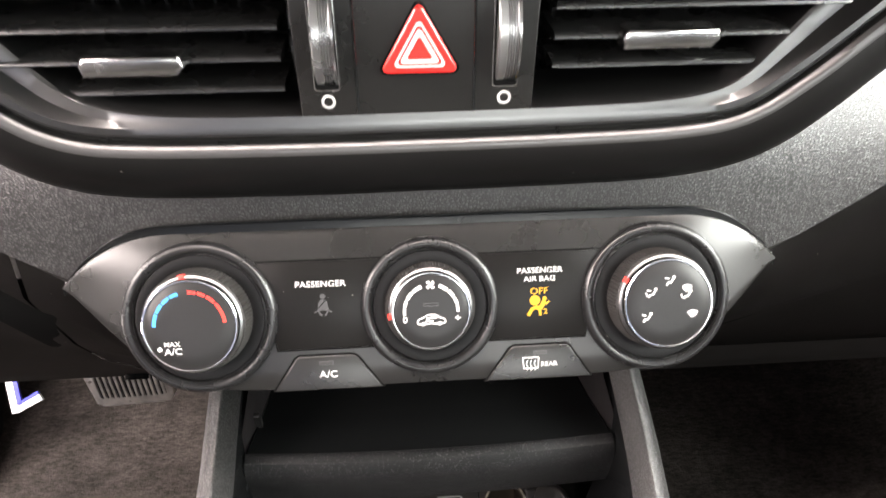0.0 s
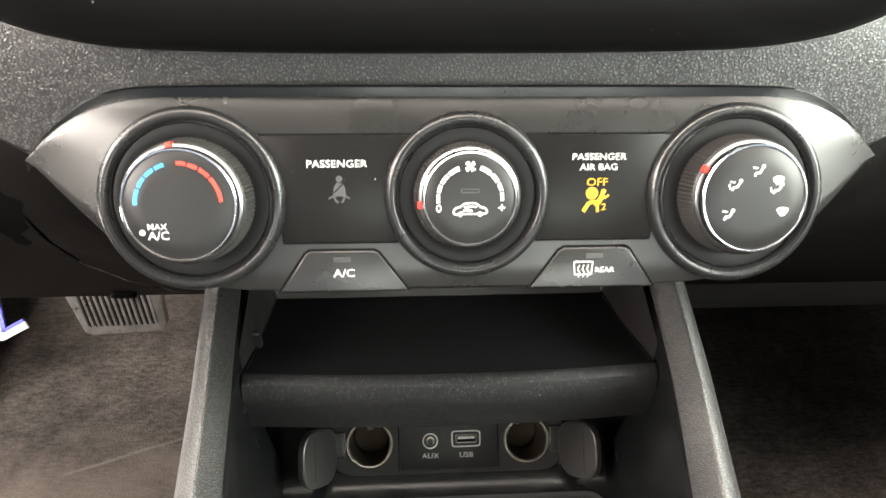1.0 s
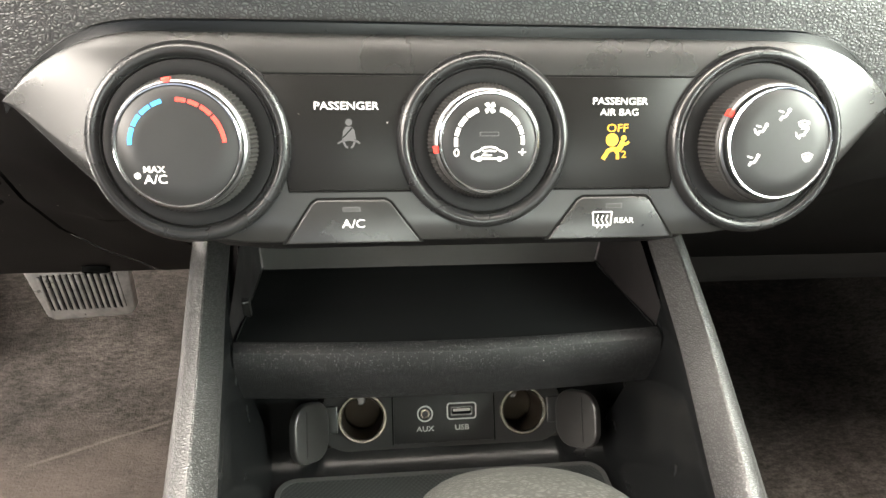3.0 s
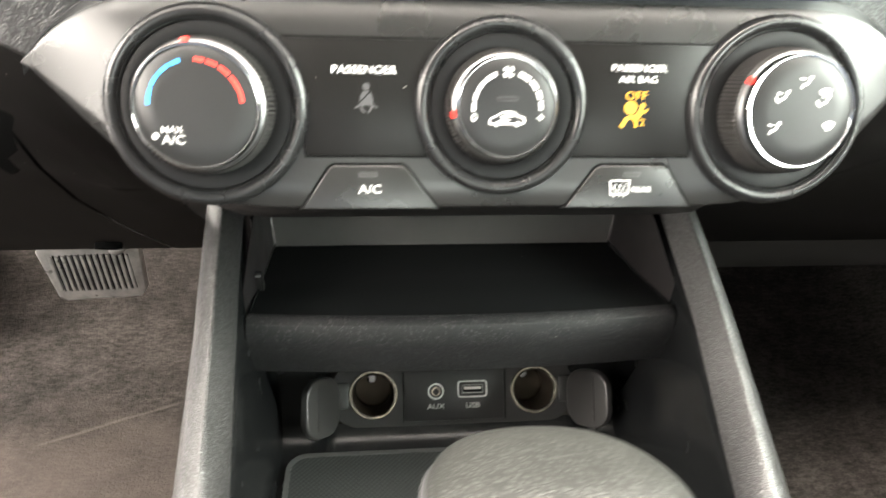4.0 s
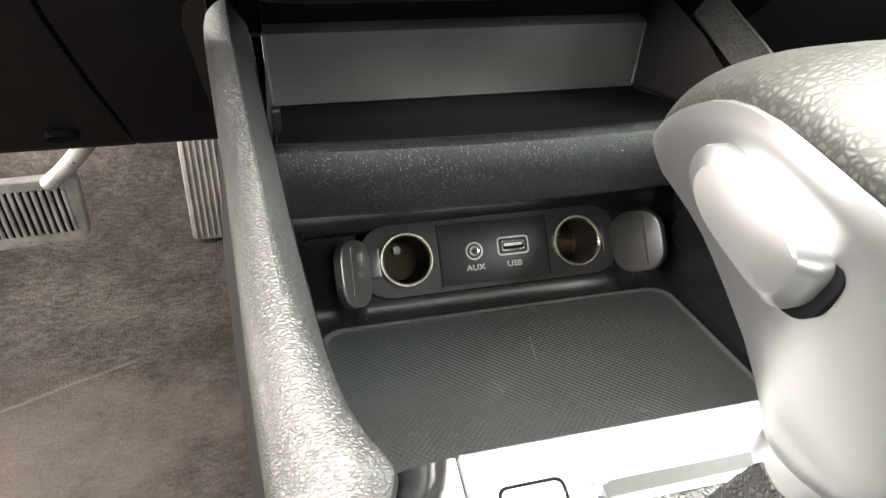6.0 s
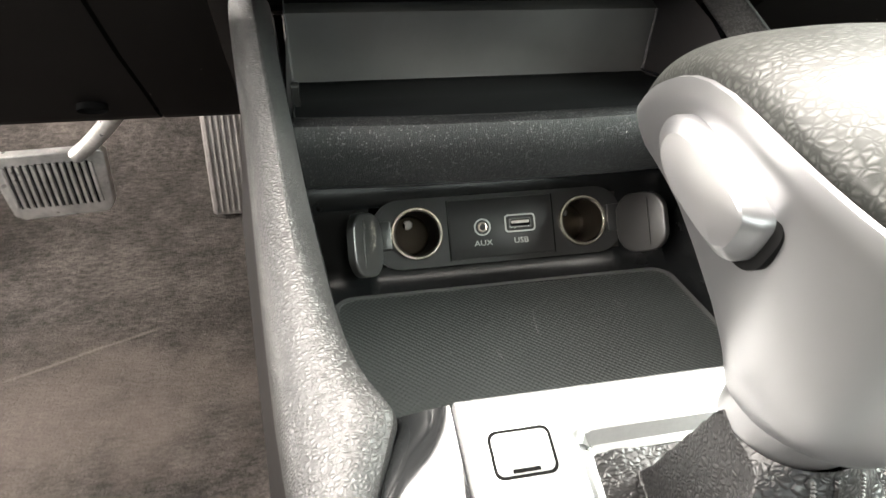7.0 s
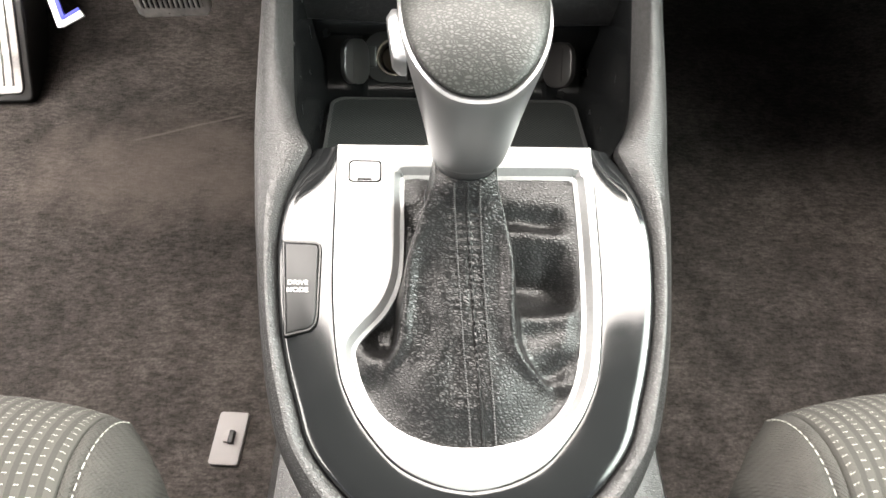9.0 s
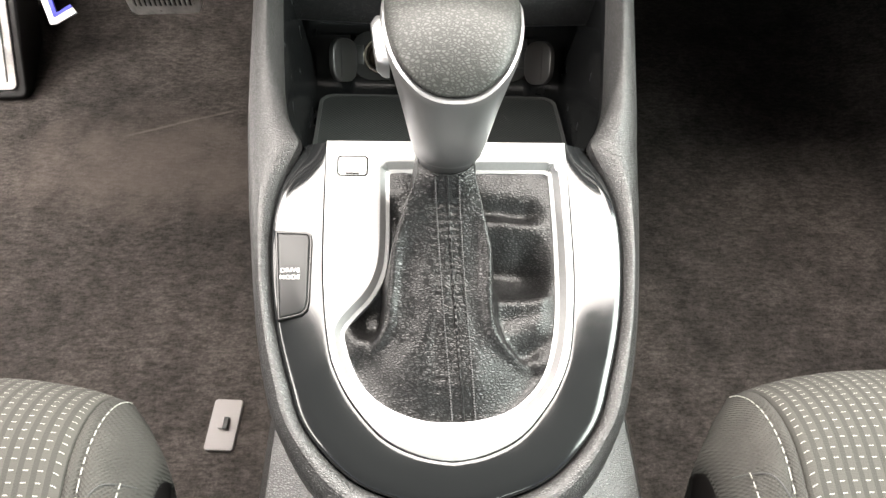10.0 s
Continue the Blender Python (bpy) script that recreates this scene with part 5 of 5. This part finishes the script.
# height of the edge between silver and leather, and of the leather's crown, along the lever's head
BRIM = [(0.090, 0.4985), (0.096, 0.4995), (0.105, 0.5030), (0.120, 0.5052), (0.134, 0.5055), (0.143, 0.5040), (0.151, 0.5000), (0.160, 0.4920), (0.168, 0.4830), (0.176, 0.4750), (0.184, 0.4680)]
CROWN = [(0.090, 0.4988), (0.096, 0.5019), (0.105, 0.5092), (0.118, 0.5144), (0.130, 0.5160), (0.145, 0.5132), (0.156, 0.5080), (0.168, 0.5024), (0.176, 0.4951), (0.184, 0.4837)]


def head_ring(rear, ahead, half, low, tail=0.06, power=2.35, n=64, up=0.0, crown=0.0):
    """A ring of the lever's head: 0 of low is at the brim, 1 at the neck; crown lifts it to the leather's top."""
    out = []
    for p in oval((rear + ahead) / 2, 0.0, 0, half, (ahead - rear) / 2, n, power, LX, tail):
        neck = 0.4592 - 0.28 * (p.y - 0.0925)
        z = curve(p.y, BRIM)
        z += (neck - z) * low + (curve(p.y, CROWN) - z) * crown + up
        out.append(Vector((p.x, p.y, z)))
    return out


bm = bmesh.new()
rings = [oval(0.1122, 0.4400, 18, 0.0134, 0.0132, 64, 2.1, LX), oval(0.1120, 0.4450, 17.5, 0.0137, 0.0142, 64, 2.1, LX), oval(0.1118, 0.4508, 17, 0.0140, 0.0150, 64, 2.1, LX), oval(0.1115, 0.4510, 16.5, 0.0160, 0.0171, 64, 2.1, LX), oval(0.1112, 0.4520, 16.5, 0.0166, 0.0178, 64, 2.1, LX)]
for rear, ahead, half, low, tail in ((0.0930, 0.1310, 0.0166, 0.97, 0.0), (0.0926, 0.1345, 0.0175, 0.90, 0.0), (0.0924, 0.1420, 0.0190, 0.78, 0.01), (0.0924, 0.1520, 0.0207, 0.66, 0.02), (0.0926, 0.1620, 0.0226, 0.53, 0.03), (0.0930, 0.1705, 0.0246, 0.40, 0.04), (0.0936, 0.1762, 0.0266, 0.27, 0.05), (0.0942, 0.1790, 0.0284, 0.15, 0.06), (0.0946, 0.1802, 0.0295, 0.07, 0.06), (0.0950, 0.1805, 0.0298, 0.02, 0.06)):
    rings.append(head_ring(rear, ahead, half, low, tail))
rings.append(head_ring(0.0956, 0.1800, 0.0294, 0.0, up=0.0006))
rings.append(head_ring(0.0968, 0.1790, 0.0284, 0.0, up=0.0008))
rings.append(head_ring(0.0984, 0.1776, 0.0268, 0.0, up=-0.0006))
skin(bm, rings, True, True, True)
silver = part("silver_body", bm, SILVER, lever, "satin silver lever body", angle=42)
bm = bmesh.new()
rings = [head_ring(0.0985, 0.1785, 0.0270, 0.03)]
for k in range(23):
    r = math.cos(radians(90 * k / 22.4))
    h = (1 - r ** 1.5) ** (1 / 2.95)
    c = 0.1385 - 0.004 * h
    rings.append(head_ring(c - 0.0398 * r, c + 0.0420 * r, 0.0284 * r, 0.0, up=0.0004, crown=h))
skin(bm, rings, True, True, True)
part("leather_top", bm, KNOBHIDE, lever, "grey grained leather top", angle=80)
BT = frame_of((0.0, 0.0, 0.0), (0, -1, 0), (0, 0, 1))


def pill(k, h, shift=(0.0, 0.0), n=44):
    """One ring of the thumb button, k times its full size and h millimetres out."""
    out = []
    for i in range(n):
        t = 2 * math.pi * i / n
        c, w = math.cos(t), math.sin(t)
        u = math.copysign(abs(c) ** (0.42 if c > 0 else 0.8), c) * 13.6 * k
        v = math.copysign(abs(w) ** (0.62 if c > 0 else 0.8), w) * (6.0 + (0.10 * u + 1.6 if w < 0 else -0.04 * u)) * k
        a = radians(-4)
        x = -133.2 + shift[0] + u * math.cos(a) - v * math.sin(a)
        out.append(BT @ Vector((x, 492.4 + shift[1] + u * math.sin(a) + v * math.cos(a), h - 0.14 * (x + 135.5))))
    return out


bm = bmesh.new()
low = (1.0, -0.5)
skin(bm, [pill(1.05, 24, low), pill(1.05, 34.6, low), pill(0.9, 34.8, low)], True, True, True)
gap = part("button_slot", bm, DARK, silver)
bm = bmesh.new()
skin(bm, [pill(1.0, 24), pill(1.0, 36.6), pill(0.98, 37.4), pill(0.80, 39.6, (1.2, 0.6)), pill(0.75, 39.9, (1.2, 0.6)), pill(0.4, 40.1, (1.2, 0.6)), pill(0.05, 40.2, (1.2, 0.6))], True, True, True)
part("release_button", bm, SILVER, silver, "silver thumb button", angle=22)

# leather boot
wc = Vector((6, -70))


def well_at(ang):
    """The point of the well's edge in a direction."""
    d = Vector((math.cos(ang), math.sin(ang)))
    best, hit = 1e9, None
    n = len(WELL)
    for i in range(n):
        p, q = WELL[i - 1], WELL[i]
        e = q - p
        det = d.x * -e.y + d.y * e.x
        if abs(det) < 1e-9:
            continue
        r = p - wc
        t = (r.x * -e.y + r.y * e.x) / det
        s = (d.x * r.y - d.y * r.x) / det
        if t > 0 and -1e-6 <= s <= 1 + 1e-6 and t < best:
            best, hit = t, wc + d * t
    return hit


N, K = 224, 84


def bell(x, c, w):
    return math.exp(-((x - c) / w) ** 2)


def span(y, a, b, soft):
    """1 between a and b, falling off softly outside."""
    def up(t):
        t = min(1.0, max(0.0, t))
        return t * t * (3 - 2 * t)
    return up((y - a) / soft + 0.5) * up((b - y) / soft + 0.5)


def boot_height(x, y):
    """Height of the boot's leather: a sleeve that falls backwards, with sunk pockets and folds beside it."""
    dx = x - LX
    crest = curve(y, ((-0.006, 0.3860), (0.010, 0.3935), (0.026, 0.4005), (0.048, 0.4100), (0.068, 0.4195), (0.080, 0.4275), (0.090, 0.4350), (0.102, 0.4425)))
    crest -= 0.0035 * (abs(dx) / 0.024) ** 2.5
    if dx < 0:
        wide = curve(y, ((-0.004, 0.070), (0.017, 0.056), (0.0255, 0.0440), (0.032, 0.0350), (0.040, 0.0298), (0.052, 0.0278), (0.072, 0.0255), (0.088, 0.0200), (0.102, 0.0135)))
    else:
        wide = curve(y, ((-0.004, 0.070), (0.015, 0.053), (0.0235, 0.0395), (0.030, 0.0300), (0.038, 0.0245), (0.050, 0.0226), (0.072, 0.0218), (0.088, 0.0180), (0.102, 0.0135)))
    base = 0.4075 + (y - 0.144) * 0.1228 - 0.0030
    low = base
    if dx > 0:
        side = span(dx, 0.014, 0.0520, 0.016)
        low -= 0.0055 * bell(y + 0.10 * (dx - 0.03), 0.1065, 0.0055) * side
        low += 0.0014 * bell(y, 0.0975, 0.0060) * side
        low -= 0.0165 * span(y + 0.12 * (dx - 0.03), 0.0650, 0.0860, 0.026) * span(dx, 0.016, 0.0500, 0.022)
        low += 0.0050 * bell(y - 0.15 * (dx - 0.03), 0.0530, 0.0055) * span(dx, 0.014, 0.056, 0.016)
        low += 0.0030 * bell(y - 0.25 * (dx - 0.03), 0.0390, 0.0075) * span(dx, 0.018, 0.054, 0.014)
        low -= 0.0050 * bell(y - 0.5 * (dx - 0.034), 0.0260, 0.0055) * span(dx, 0.020, 0.050, 0.014)
    else:
        low -= 0.0110 * span(y, 0.0400, 0.0580, 0.013) * span(-dx, 0.024, 0.0440, 0.012)
        low += 0.0050 * bell(y + 0.5 * (dx + 0.04), 0.0330, 0.0065) * span(-dx, 0.028, 0.050, 0.014)
        low -= 0.0070 * span(y, 0.066, 0.108, 0.016) * bell(-dx, 0.026, 0.008)
    soft = curve(y, ((0.0, 0.011), (0.03, 0.0060), (0.06, 0.0050), (0.10, 0.0040)))
    step = min(1.0, max(0.0, (abs(dx) - wide) / soft, (y - 0.116) / 0.005))
    step = step * step * (3 - 2 * step)
    lip = 0.0036 * bell(abs(dx), wide - 0.0012, 0.0032) * span(y, 0.022, 0.080, 0.020)
    dent = 0.0013 * bell(abs(dx), 0.55 * wide, 0.006) * span(y, 0.03, 0.085, 0.03)
    z = crest + lip - dent + (low - crest) * step
    z -= 0.0013 * (1 - step) * bell(abs(dx), 0.0040, 0.0040) * (0.5 + 0.5 * math.sin(y * 2200 + 2.0 * noise.noise(Vector((x * 90, y * 90, 1.7)))))
    z += 0.0016 * noise.noise(Vector((x * 50, y * 38, 3.1))) + 0.0004 * noise.noise(Vector((x * 130, y * 110, 7.7)))
    return z


rings = []
for k in range(K + 1):
    f = k / K
    ring = []
    for i in range(N):
        ang = 2 * math.pi * i / N
        o = well_at(ang)
        o = wc + (o - wc) * 1.01
        P = DK @ Vector((o.x, o.y, -3.5))
        c, s = math.cos(ang), math.sin(ang)
        T = Vector((LX + c * 0.0132, 0.1100 + s * 0.0118, 0.4418 - s * 0.0045))
        g = 0.55 * f + 0.45 * f * f
        x, y = T.x + (P.x - T.x) * g, T.y + (P.y - T.y) * g
        z = boot_height(x, y)
        if f < 0.12:
            z = T.z + (z - T.z) * (f / 0.12) ** 0.8
        if f > 0.86:
            e = (f - 0.86) / 0.14
            z = z + (P.z - z) * e * e
        if f > 0.7:
            z = min(z, P.z + 0.0015 + 0.06 * (1 - f))
        ring.append(Vector((x, y, z)))
    rings.append(ring)
bm = bmesh.new()
skin(bm, rings)
boot = part("boot", bm, HIDE, lever, "black grained leather boot with deep folds", angle=80)
# the seam down the middle, with a row of stitches on each side
front = round(N * 0.75)


def lifted(i, k, up):
    p, q = rings[k][i], rings[min(k + 1, K)][i]
    side = rings[k][(i + 1) % N] - rings[k][i - 1]
    nrm = side.cross(q - p if k < K else p - rings[k - 1][i]).normalized()
    if nrm.z < 0 and abs(nrm.z) > 0.05:
        nrm = -nrm
    if nrm.y > 0 and abs(nrm.z) <= 0.05:
        nrm = -nrm
    return p + nrm * up


bm = bmesh.new()
tube(bm, [lifted(front, k, 0.0002) for k in range(1, K)], 0.0007, 6)
part("seam", bm, HIDE, boot)
for off in (-1, 1):
    bm = bmesh.new()
    pts = smooth([lifted(front, k, 0.0002) + Vector((off * 0.0056, 0, 0)) for k in range(1, K)], 3)
    for a, b in zip(pts[::2], pts[1::2]):
        tube(bm, [a, (a + b) / 2 + Vector((0, -0.0002, 0.0003)), b], 0.0005, 5)
    part("stitching", bm, DARKTHREAD, boot)

# ---------------------------------------------------------------- pedals
brake = thing("brake_pedal", (-0.315, 0.55, 0.10), "worn ribbed metal brake pedal on a steel arm", "pedal")
BR = frame_of((-0.314, 0.5585, 0.130), (1, 0.0, 0.04), (0, 0.12, 1))
bm = bmesh.new()
slab(bm, [(-46, 34), (44, 34), (47, 30), (43, -24), (37, -32), (-36, -34), (-43, -29), (-49, 29)], BR, -8, 1.5, 1.5, 3)
pad = part("pad", bm, STEEL, brake)
for k in range(13):
    bm = bmesh.new()
    u = -37 + k * 5.9
    slab(bm, rounded(3.5, 46 - 0.02 * abs(u) ** 1.4, 1.2, u, 2), BR, 1, 3.2, 0.8, 2)
    part("rib", bm, STEEL, pad)
for k in range(12):
    bm = bmesh.new()
    u = -34.05 + k * 5.9
    slab(bm, rounded(2.1, 46, 0.5, u, 2), BR, 1, 1.7, 0.1, 1)
    part("groove", bm, DARK, pad)
bm = bmesh.new()
tube(bm, smooth([(-0.290, 0.562, 0.160), (-0.268, 0.552, 0.184), (-0.229, 0.500, 0.248), (-0.205, 0.465, 0.300)], 4), 0.007, 10)
part("arm", bm, STEEL, brake, "steel arm")

gas = thing("accelerator_pedal", (-0.19, 0.68, 0.0), "ribbed metal accelerator pedal standing on the floor", "pedal")
GS = frame_of((-0.176, 0.688, 0.040), (1, 0, 0), (-0.01, 0.45, 0.9))
bm = bmesh.new()
slab(bm, rounded(62, 190, 6, 2, 30), GS, -10, 2, 1.5, 3)
pad = part("pad", bm, PEDALGREY, gas)
for k in range(9):
    bm = bmesh.new()
    slab(bm, rounded(3.2, 182, 1.2, -24 + k * 6.6, 30), GS, 1, 3.4, 0.8, 2)
    part("rib", bm, PEDALGREY, pad)

# ---------------------------------------------------------------- seats


def seat(s, e):
    """A front seat on side s, whose stitched edge stands e metres from the car's middle."""
    st = thing("car_seat", (s * (e + 0.2), -0.2, 0.0), "grey cloth car seat with pale dashed weave and white stitching", "seat", "front seats")

    def ahead(q):
        return 0.009 + curve(q * 1.6 if q < 0 else q, ((-0.060, -0.034), (-0.048, -0.027), (-0.034, -0.0175), (-0.026, -0.0115), (-0.018, -0.0045), (-0.005, 0.0055), (0.0, 0.0085), (0.012, 0.0125), (0.030, 0.0165), (0.06, 0.0205), (0.15, 0.022), (0.30, 0.018)))

    def surface(q, z, a):
        """A point of the cushion: q across, a degrees round the front edge (90 on top)."""
        r = 0.045
        k = math.sin(radians(a)) if a > 0 else 0.0
        y = ahead(q) - r + r * (math.cos(radians(a)) if a > 0 else 1.0) + (0.0004 * min(0, a) if a < 0 else 0)
        drop = r * (1 - k) + (0.0030 * -a if a < 0 else 0.0)
        fade = min(1.0, max(0.0, (z - 0.10) / 0.28))
        z = max(0.06, z - drop * fade)
        return Vector((s * (e + q), y - 0.6 * max(0.0, 0.345 - z), z))

    def sheet(name, section, mat, label=""):
        bm = bmesh.new()
        rings = []
        for a in (-60, -30, -12, 0, 10, 20, 30, 40, 50, 60, 70, 80, 90):
            rings.append([surface(q, z, a) for q, z in section])
        for d in (0.01, 0.03, 0.08, 0.16, 0.28, 0.45):
            rings.append([surface(q, z, 90) + Vector((0, -d, -0.02 * d)) for q, z in section])
        skin(bm, rings, closed=False)
        return part(name, bm, mat, st, label, angle=70)

    cross = [tuple(p) for p in smooth([(-0.0192, 0.352), (-0.0205, 0.362), (-0.0196, 0.374), (-0.0172, 0.3815), (-0.0140, 0.3866), (-0.0132, 0.3866), (-0.009, 0.3905), (-0.004, 0.3918), (-0.0012, 0.3908), (0.0, 0.3900)], 4)]
    sheet("bolster", cross, CLOTH, "plain grey cloth side bolster")
    cross = [tuple(p) for p in smooth([(0.020, 0.06), (0.006, 0.20), (-0.008, 0.29), (-0.0165, 0.340), (-0.0190, 0.353)], 4)]
    sheet("lower_side", cross, LOWER, "dark lower side below the bolster")
    cross = [tuple(p) for p in smooth([(0.0, 0.3900), (0.0012, 0.3912), (0.003, 0.3918), (0.0048, 0.3912), (0.0055, 0.3906)], 3)]
    sheet("piping", cross, CLOTH, "plain cloth edge band")
    cross = [tuple(p) for p in smooth([(0.0055, 0.3904), (0.007, 0.3925), (0.014, 0.3945), (0.04, 0.3950), (0.12, 0.393), (0.24, 0.392), (0.36, 0.38)], 6)]
    sheet("cushion", cross, WEAVE, "grey cloth with rows of pale dashes")
    for q, z, a0 in ((-0.0012, 0.3910, 4), (-0.0152, 0.3848, 66)):
        pts = [surface(q, z, a) + Vector((0, 0.0004, 0.0006)) for a in range(a0, 91, 3)] + [surface(q - 0.00012 * d * (1 if q < -0.01 else 0), z, 90) + Vector((0, -d * 0.003, 0.0006)) for d in range(1, 60)]
        pts = smooth(pts, 2)
        bm = bmesh.new()
        for i in range(0, len(pts) - 3, 4):
            tube(bm, [pts[i], pts[i + 1], pts[i + 2], pts[i + 2] + (pts[i + 3] - pts[i + 2]) * 0.6], 0.00034, 5)
        part("stitching", bm, THREAD, st, "white stitching")
    path = [surface(-0.019, 0.3765, 60), surface(-0.0145, 0.3858, 68), surface(-0.009, 0.3905, 80), surface(-0.0045, 0.3918, 90) + Vector((0, -0.006, 0)), surface(-0.002, 0.3910, 90) + Vector((0, -0.022, 0)), surface(-0.001, 0.3908, 90) + Vector((0, -0.05, 0))]
    bm = bmesh.new()
    tube(bm, smooth([p + Vector((0, 0, 0.0001)) for p in path], 5), 0.0005, 6)
    part("panel_seam", bm, DARKTHREAD, st)
    return st


WEAVE = bpy.data.materials.new("dashed_weave")
WEAVE.use_nodes = True
wnn, wll = WEAVE.node_tree.nodes, WEAVE.node_tree.links


def math_node(op, a, b=None, tree=None):
    nd = wnn.new("ShaderNodeMath")
    nd.operation = op
    for k, v in enumerate((a, b)):
        if v is None:
            continue
        if isinstance(v, (int, float)):
            nd.inputs[k].default_value = v
        else:
            wll.new(v, nd.inputs[k])
    return nd.outputs[0]


tc = wnn.new("ShaderNodeTexCoord")
xyz = wnn.new("ShaderNodeSeparateXYZ")
wll.new(tc.outputs["Object"], xyz.inputs[0])
across = math_node("MULTIPLY", xyz.outputs["X"], 1 / 0.0062)
along_seat = math_node("MULTIPLY", math_node("SUBTRACT", xyz.outputs["Y"], xyz.outputs["Z"]), 1 / 0.0051)
dash_mask = math_node("MULTIPLY", math_node("LESS_THAN", math_node("FRACT", across), 0.38), math_node("LESS_THAN", math_node("FRACT", along_seat), 0.085))
thread = math_node("MULTIPLY", dash_mask, math_node("GREATER_THAN", math_node("FRACT", math_node("MULTIPLY", across, 5.0)), 0.12))
groove = math_node("LESS_THAN", math_node("FRACT", across), 0.60)
mixc = wnn.new("ShaderNodeMix")
mixc.data_type = "RGBA"
mixc.inputs[6].default_value, mixc.inputs[7].default_value = (0.027, 0.0262, 0.0235, 1), (0.040, 0.0385, 0.0345, 1)
wll.new(groove, mixc.inputs[0])
mixd = wnn.new("ShaderNodeMix")
mixd.data_type = "RGBA"
mixd.inputs[7].default_value = (0.25, 0.245, 0.225, 1)
wll.new(thread, mixd.inputs[0])
wll.new(mixc.outputs[2], mixd.inputs[6])
wb = wnn["Principled BSDF"]
wb.inputs["Roughness"].default_value = 0.9
wb.inputs["Specular IOR Level"].default_value = 0.2
wll.new(mixd.outputs[2], wb.inputs["Base Color"])
nt = wnn.new("ShaderNodeTexNoise")
nt.inputs["Scale"].default_value = 1500
wll.new(tc.outputs["Object"], nt.inputs["Vector"])
bp = wnn.new("ShaderNodeBump")
bp.inputs["Strength"].default_value, bp.inputs["Distance"].default_value = 0.6, 0.0006
wll.new(math_node("ADD", nt.outputs["Fac"], math_node("MULTIPLY", thread, 1.5)), bp.inputs["Height"])
wll.new(bp.outputs["Normal"], wb.inputs["Normal"])
seat(1, 0.1540)
seat(-1, 0.1700)

# ---------------------------------------------------------------- floor things
clip = thing("floor_clip", (-0.211, 0.079, 0.0), "grey plastic floor mat clip with a dark hook on the carpet", "clip")
CL = frame_of((-0.2115, 0.0795, 0.004), (1, -0.05, 0), (0.12, 1, 0))
bm = bmesh.new()
slab(bm, rounded(29, 52, 3.5), CL, -4, 3.0, 1.2, 3)
part("base", bm, GREYPLASTIC, clip)
bm = bmesh.new()
slab(bm, rounded(6.5, 10.5, 1.0, -1, 0.5), CL, 2, 9.0, 0.8, 2)
part("hook_stem", bm, GREYPLASTIC, clip)
bm = bmesh.new()
slab(bm, rounded(5.0, 12.5, 1.0, 3.4, 0.5), CL, 2, 10.0, 0.8, 2)
part("hook", bm, HARD, clip, "dark hook")

tag = thing("corner_bracket", (-0.50, 0.64, 0.05), "white and blue bracket standing beside the footrest", "bracket")
bmw, bmb = bmesh.new(), bmesh.new()
TG = frame_of((-0.4912, 0.6042, 0.030), (0.98, 0.15, 0.10), (-0.30, 0.75, 0.60))
stroke(bmw, [(32, 10), (0, 0)], 8, TG, 0, 2.0)
stroke(bmw, [(-1, -3), (1, 70), (2, 86)], 8, TG, 0, 2.0)
stroke(bmw, [(0, 84), (40, 94)], 8, TG, 0, 2.0)
part("white_edge", bmw, WHITEPLASTIC, tag)
stroke(bmb, [(30, 16), (5, 7)], 3.5, TG, 0.6, 2.0)
stroke(bmb, [(6, 6), (8, 70), (8.5, 79)], 5.5, TG, 0.6, 2.0)
stroke(bmb, [(8, 79), (39, 87)], 5, TG, 0.6, 2.0)
part("blue_edge", bmb, BLUEPLASTIC, tag, "blue inner edge")

rest = thing("footrest", (-0.60, 0.55, 0.0), "ribbed metal footrest plate on a black block", "footrest")
FR = frame_of((-0.572, 0.535, 0.01), (1, 0.06, 0.0), (-0.10, 0.86, 0.50))
bm = bmesh.new()
slab(bm, rounded(100, 230, 10, 0, 80), FR, -60, 0, 3, 3)
part("block", bm, HARD, rest)
bm = bmesh.new()
slab(bm, rounded(80, 210, 8, 0, 80), FR, -2, 3, 1.5, 3)
pad = part("plate", bm, STEEL, rest)
for k in range(6):
    bm = bmesh.new()
    slab(bm, rounded(5, 190, 2, -28 + 11 * k, 80), FR, 2, 5, 1, 2)
    part("rib", bm, STEEL, pad)
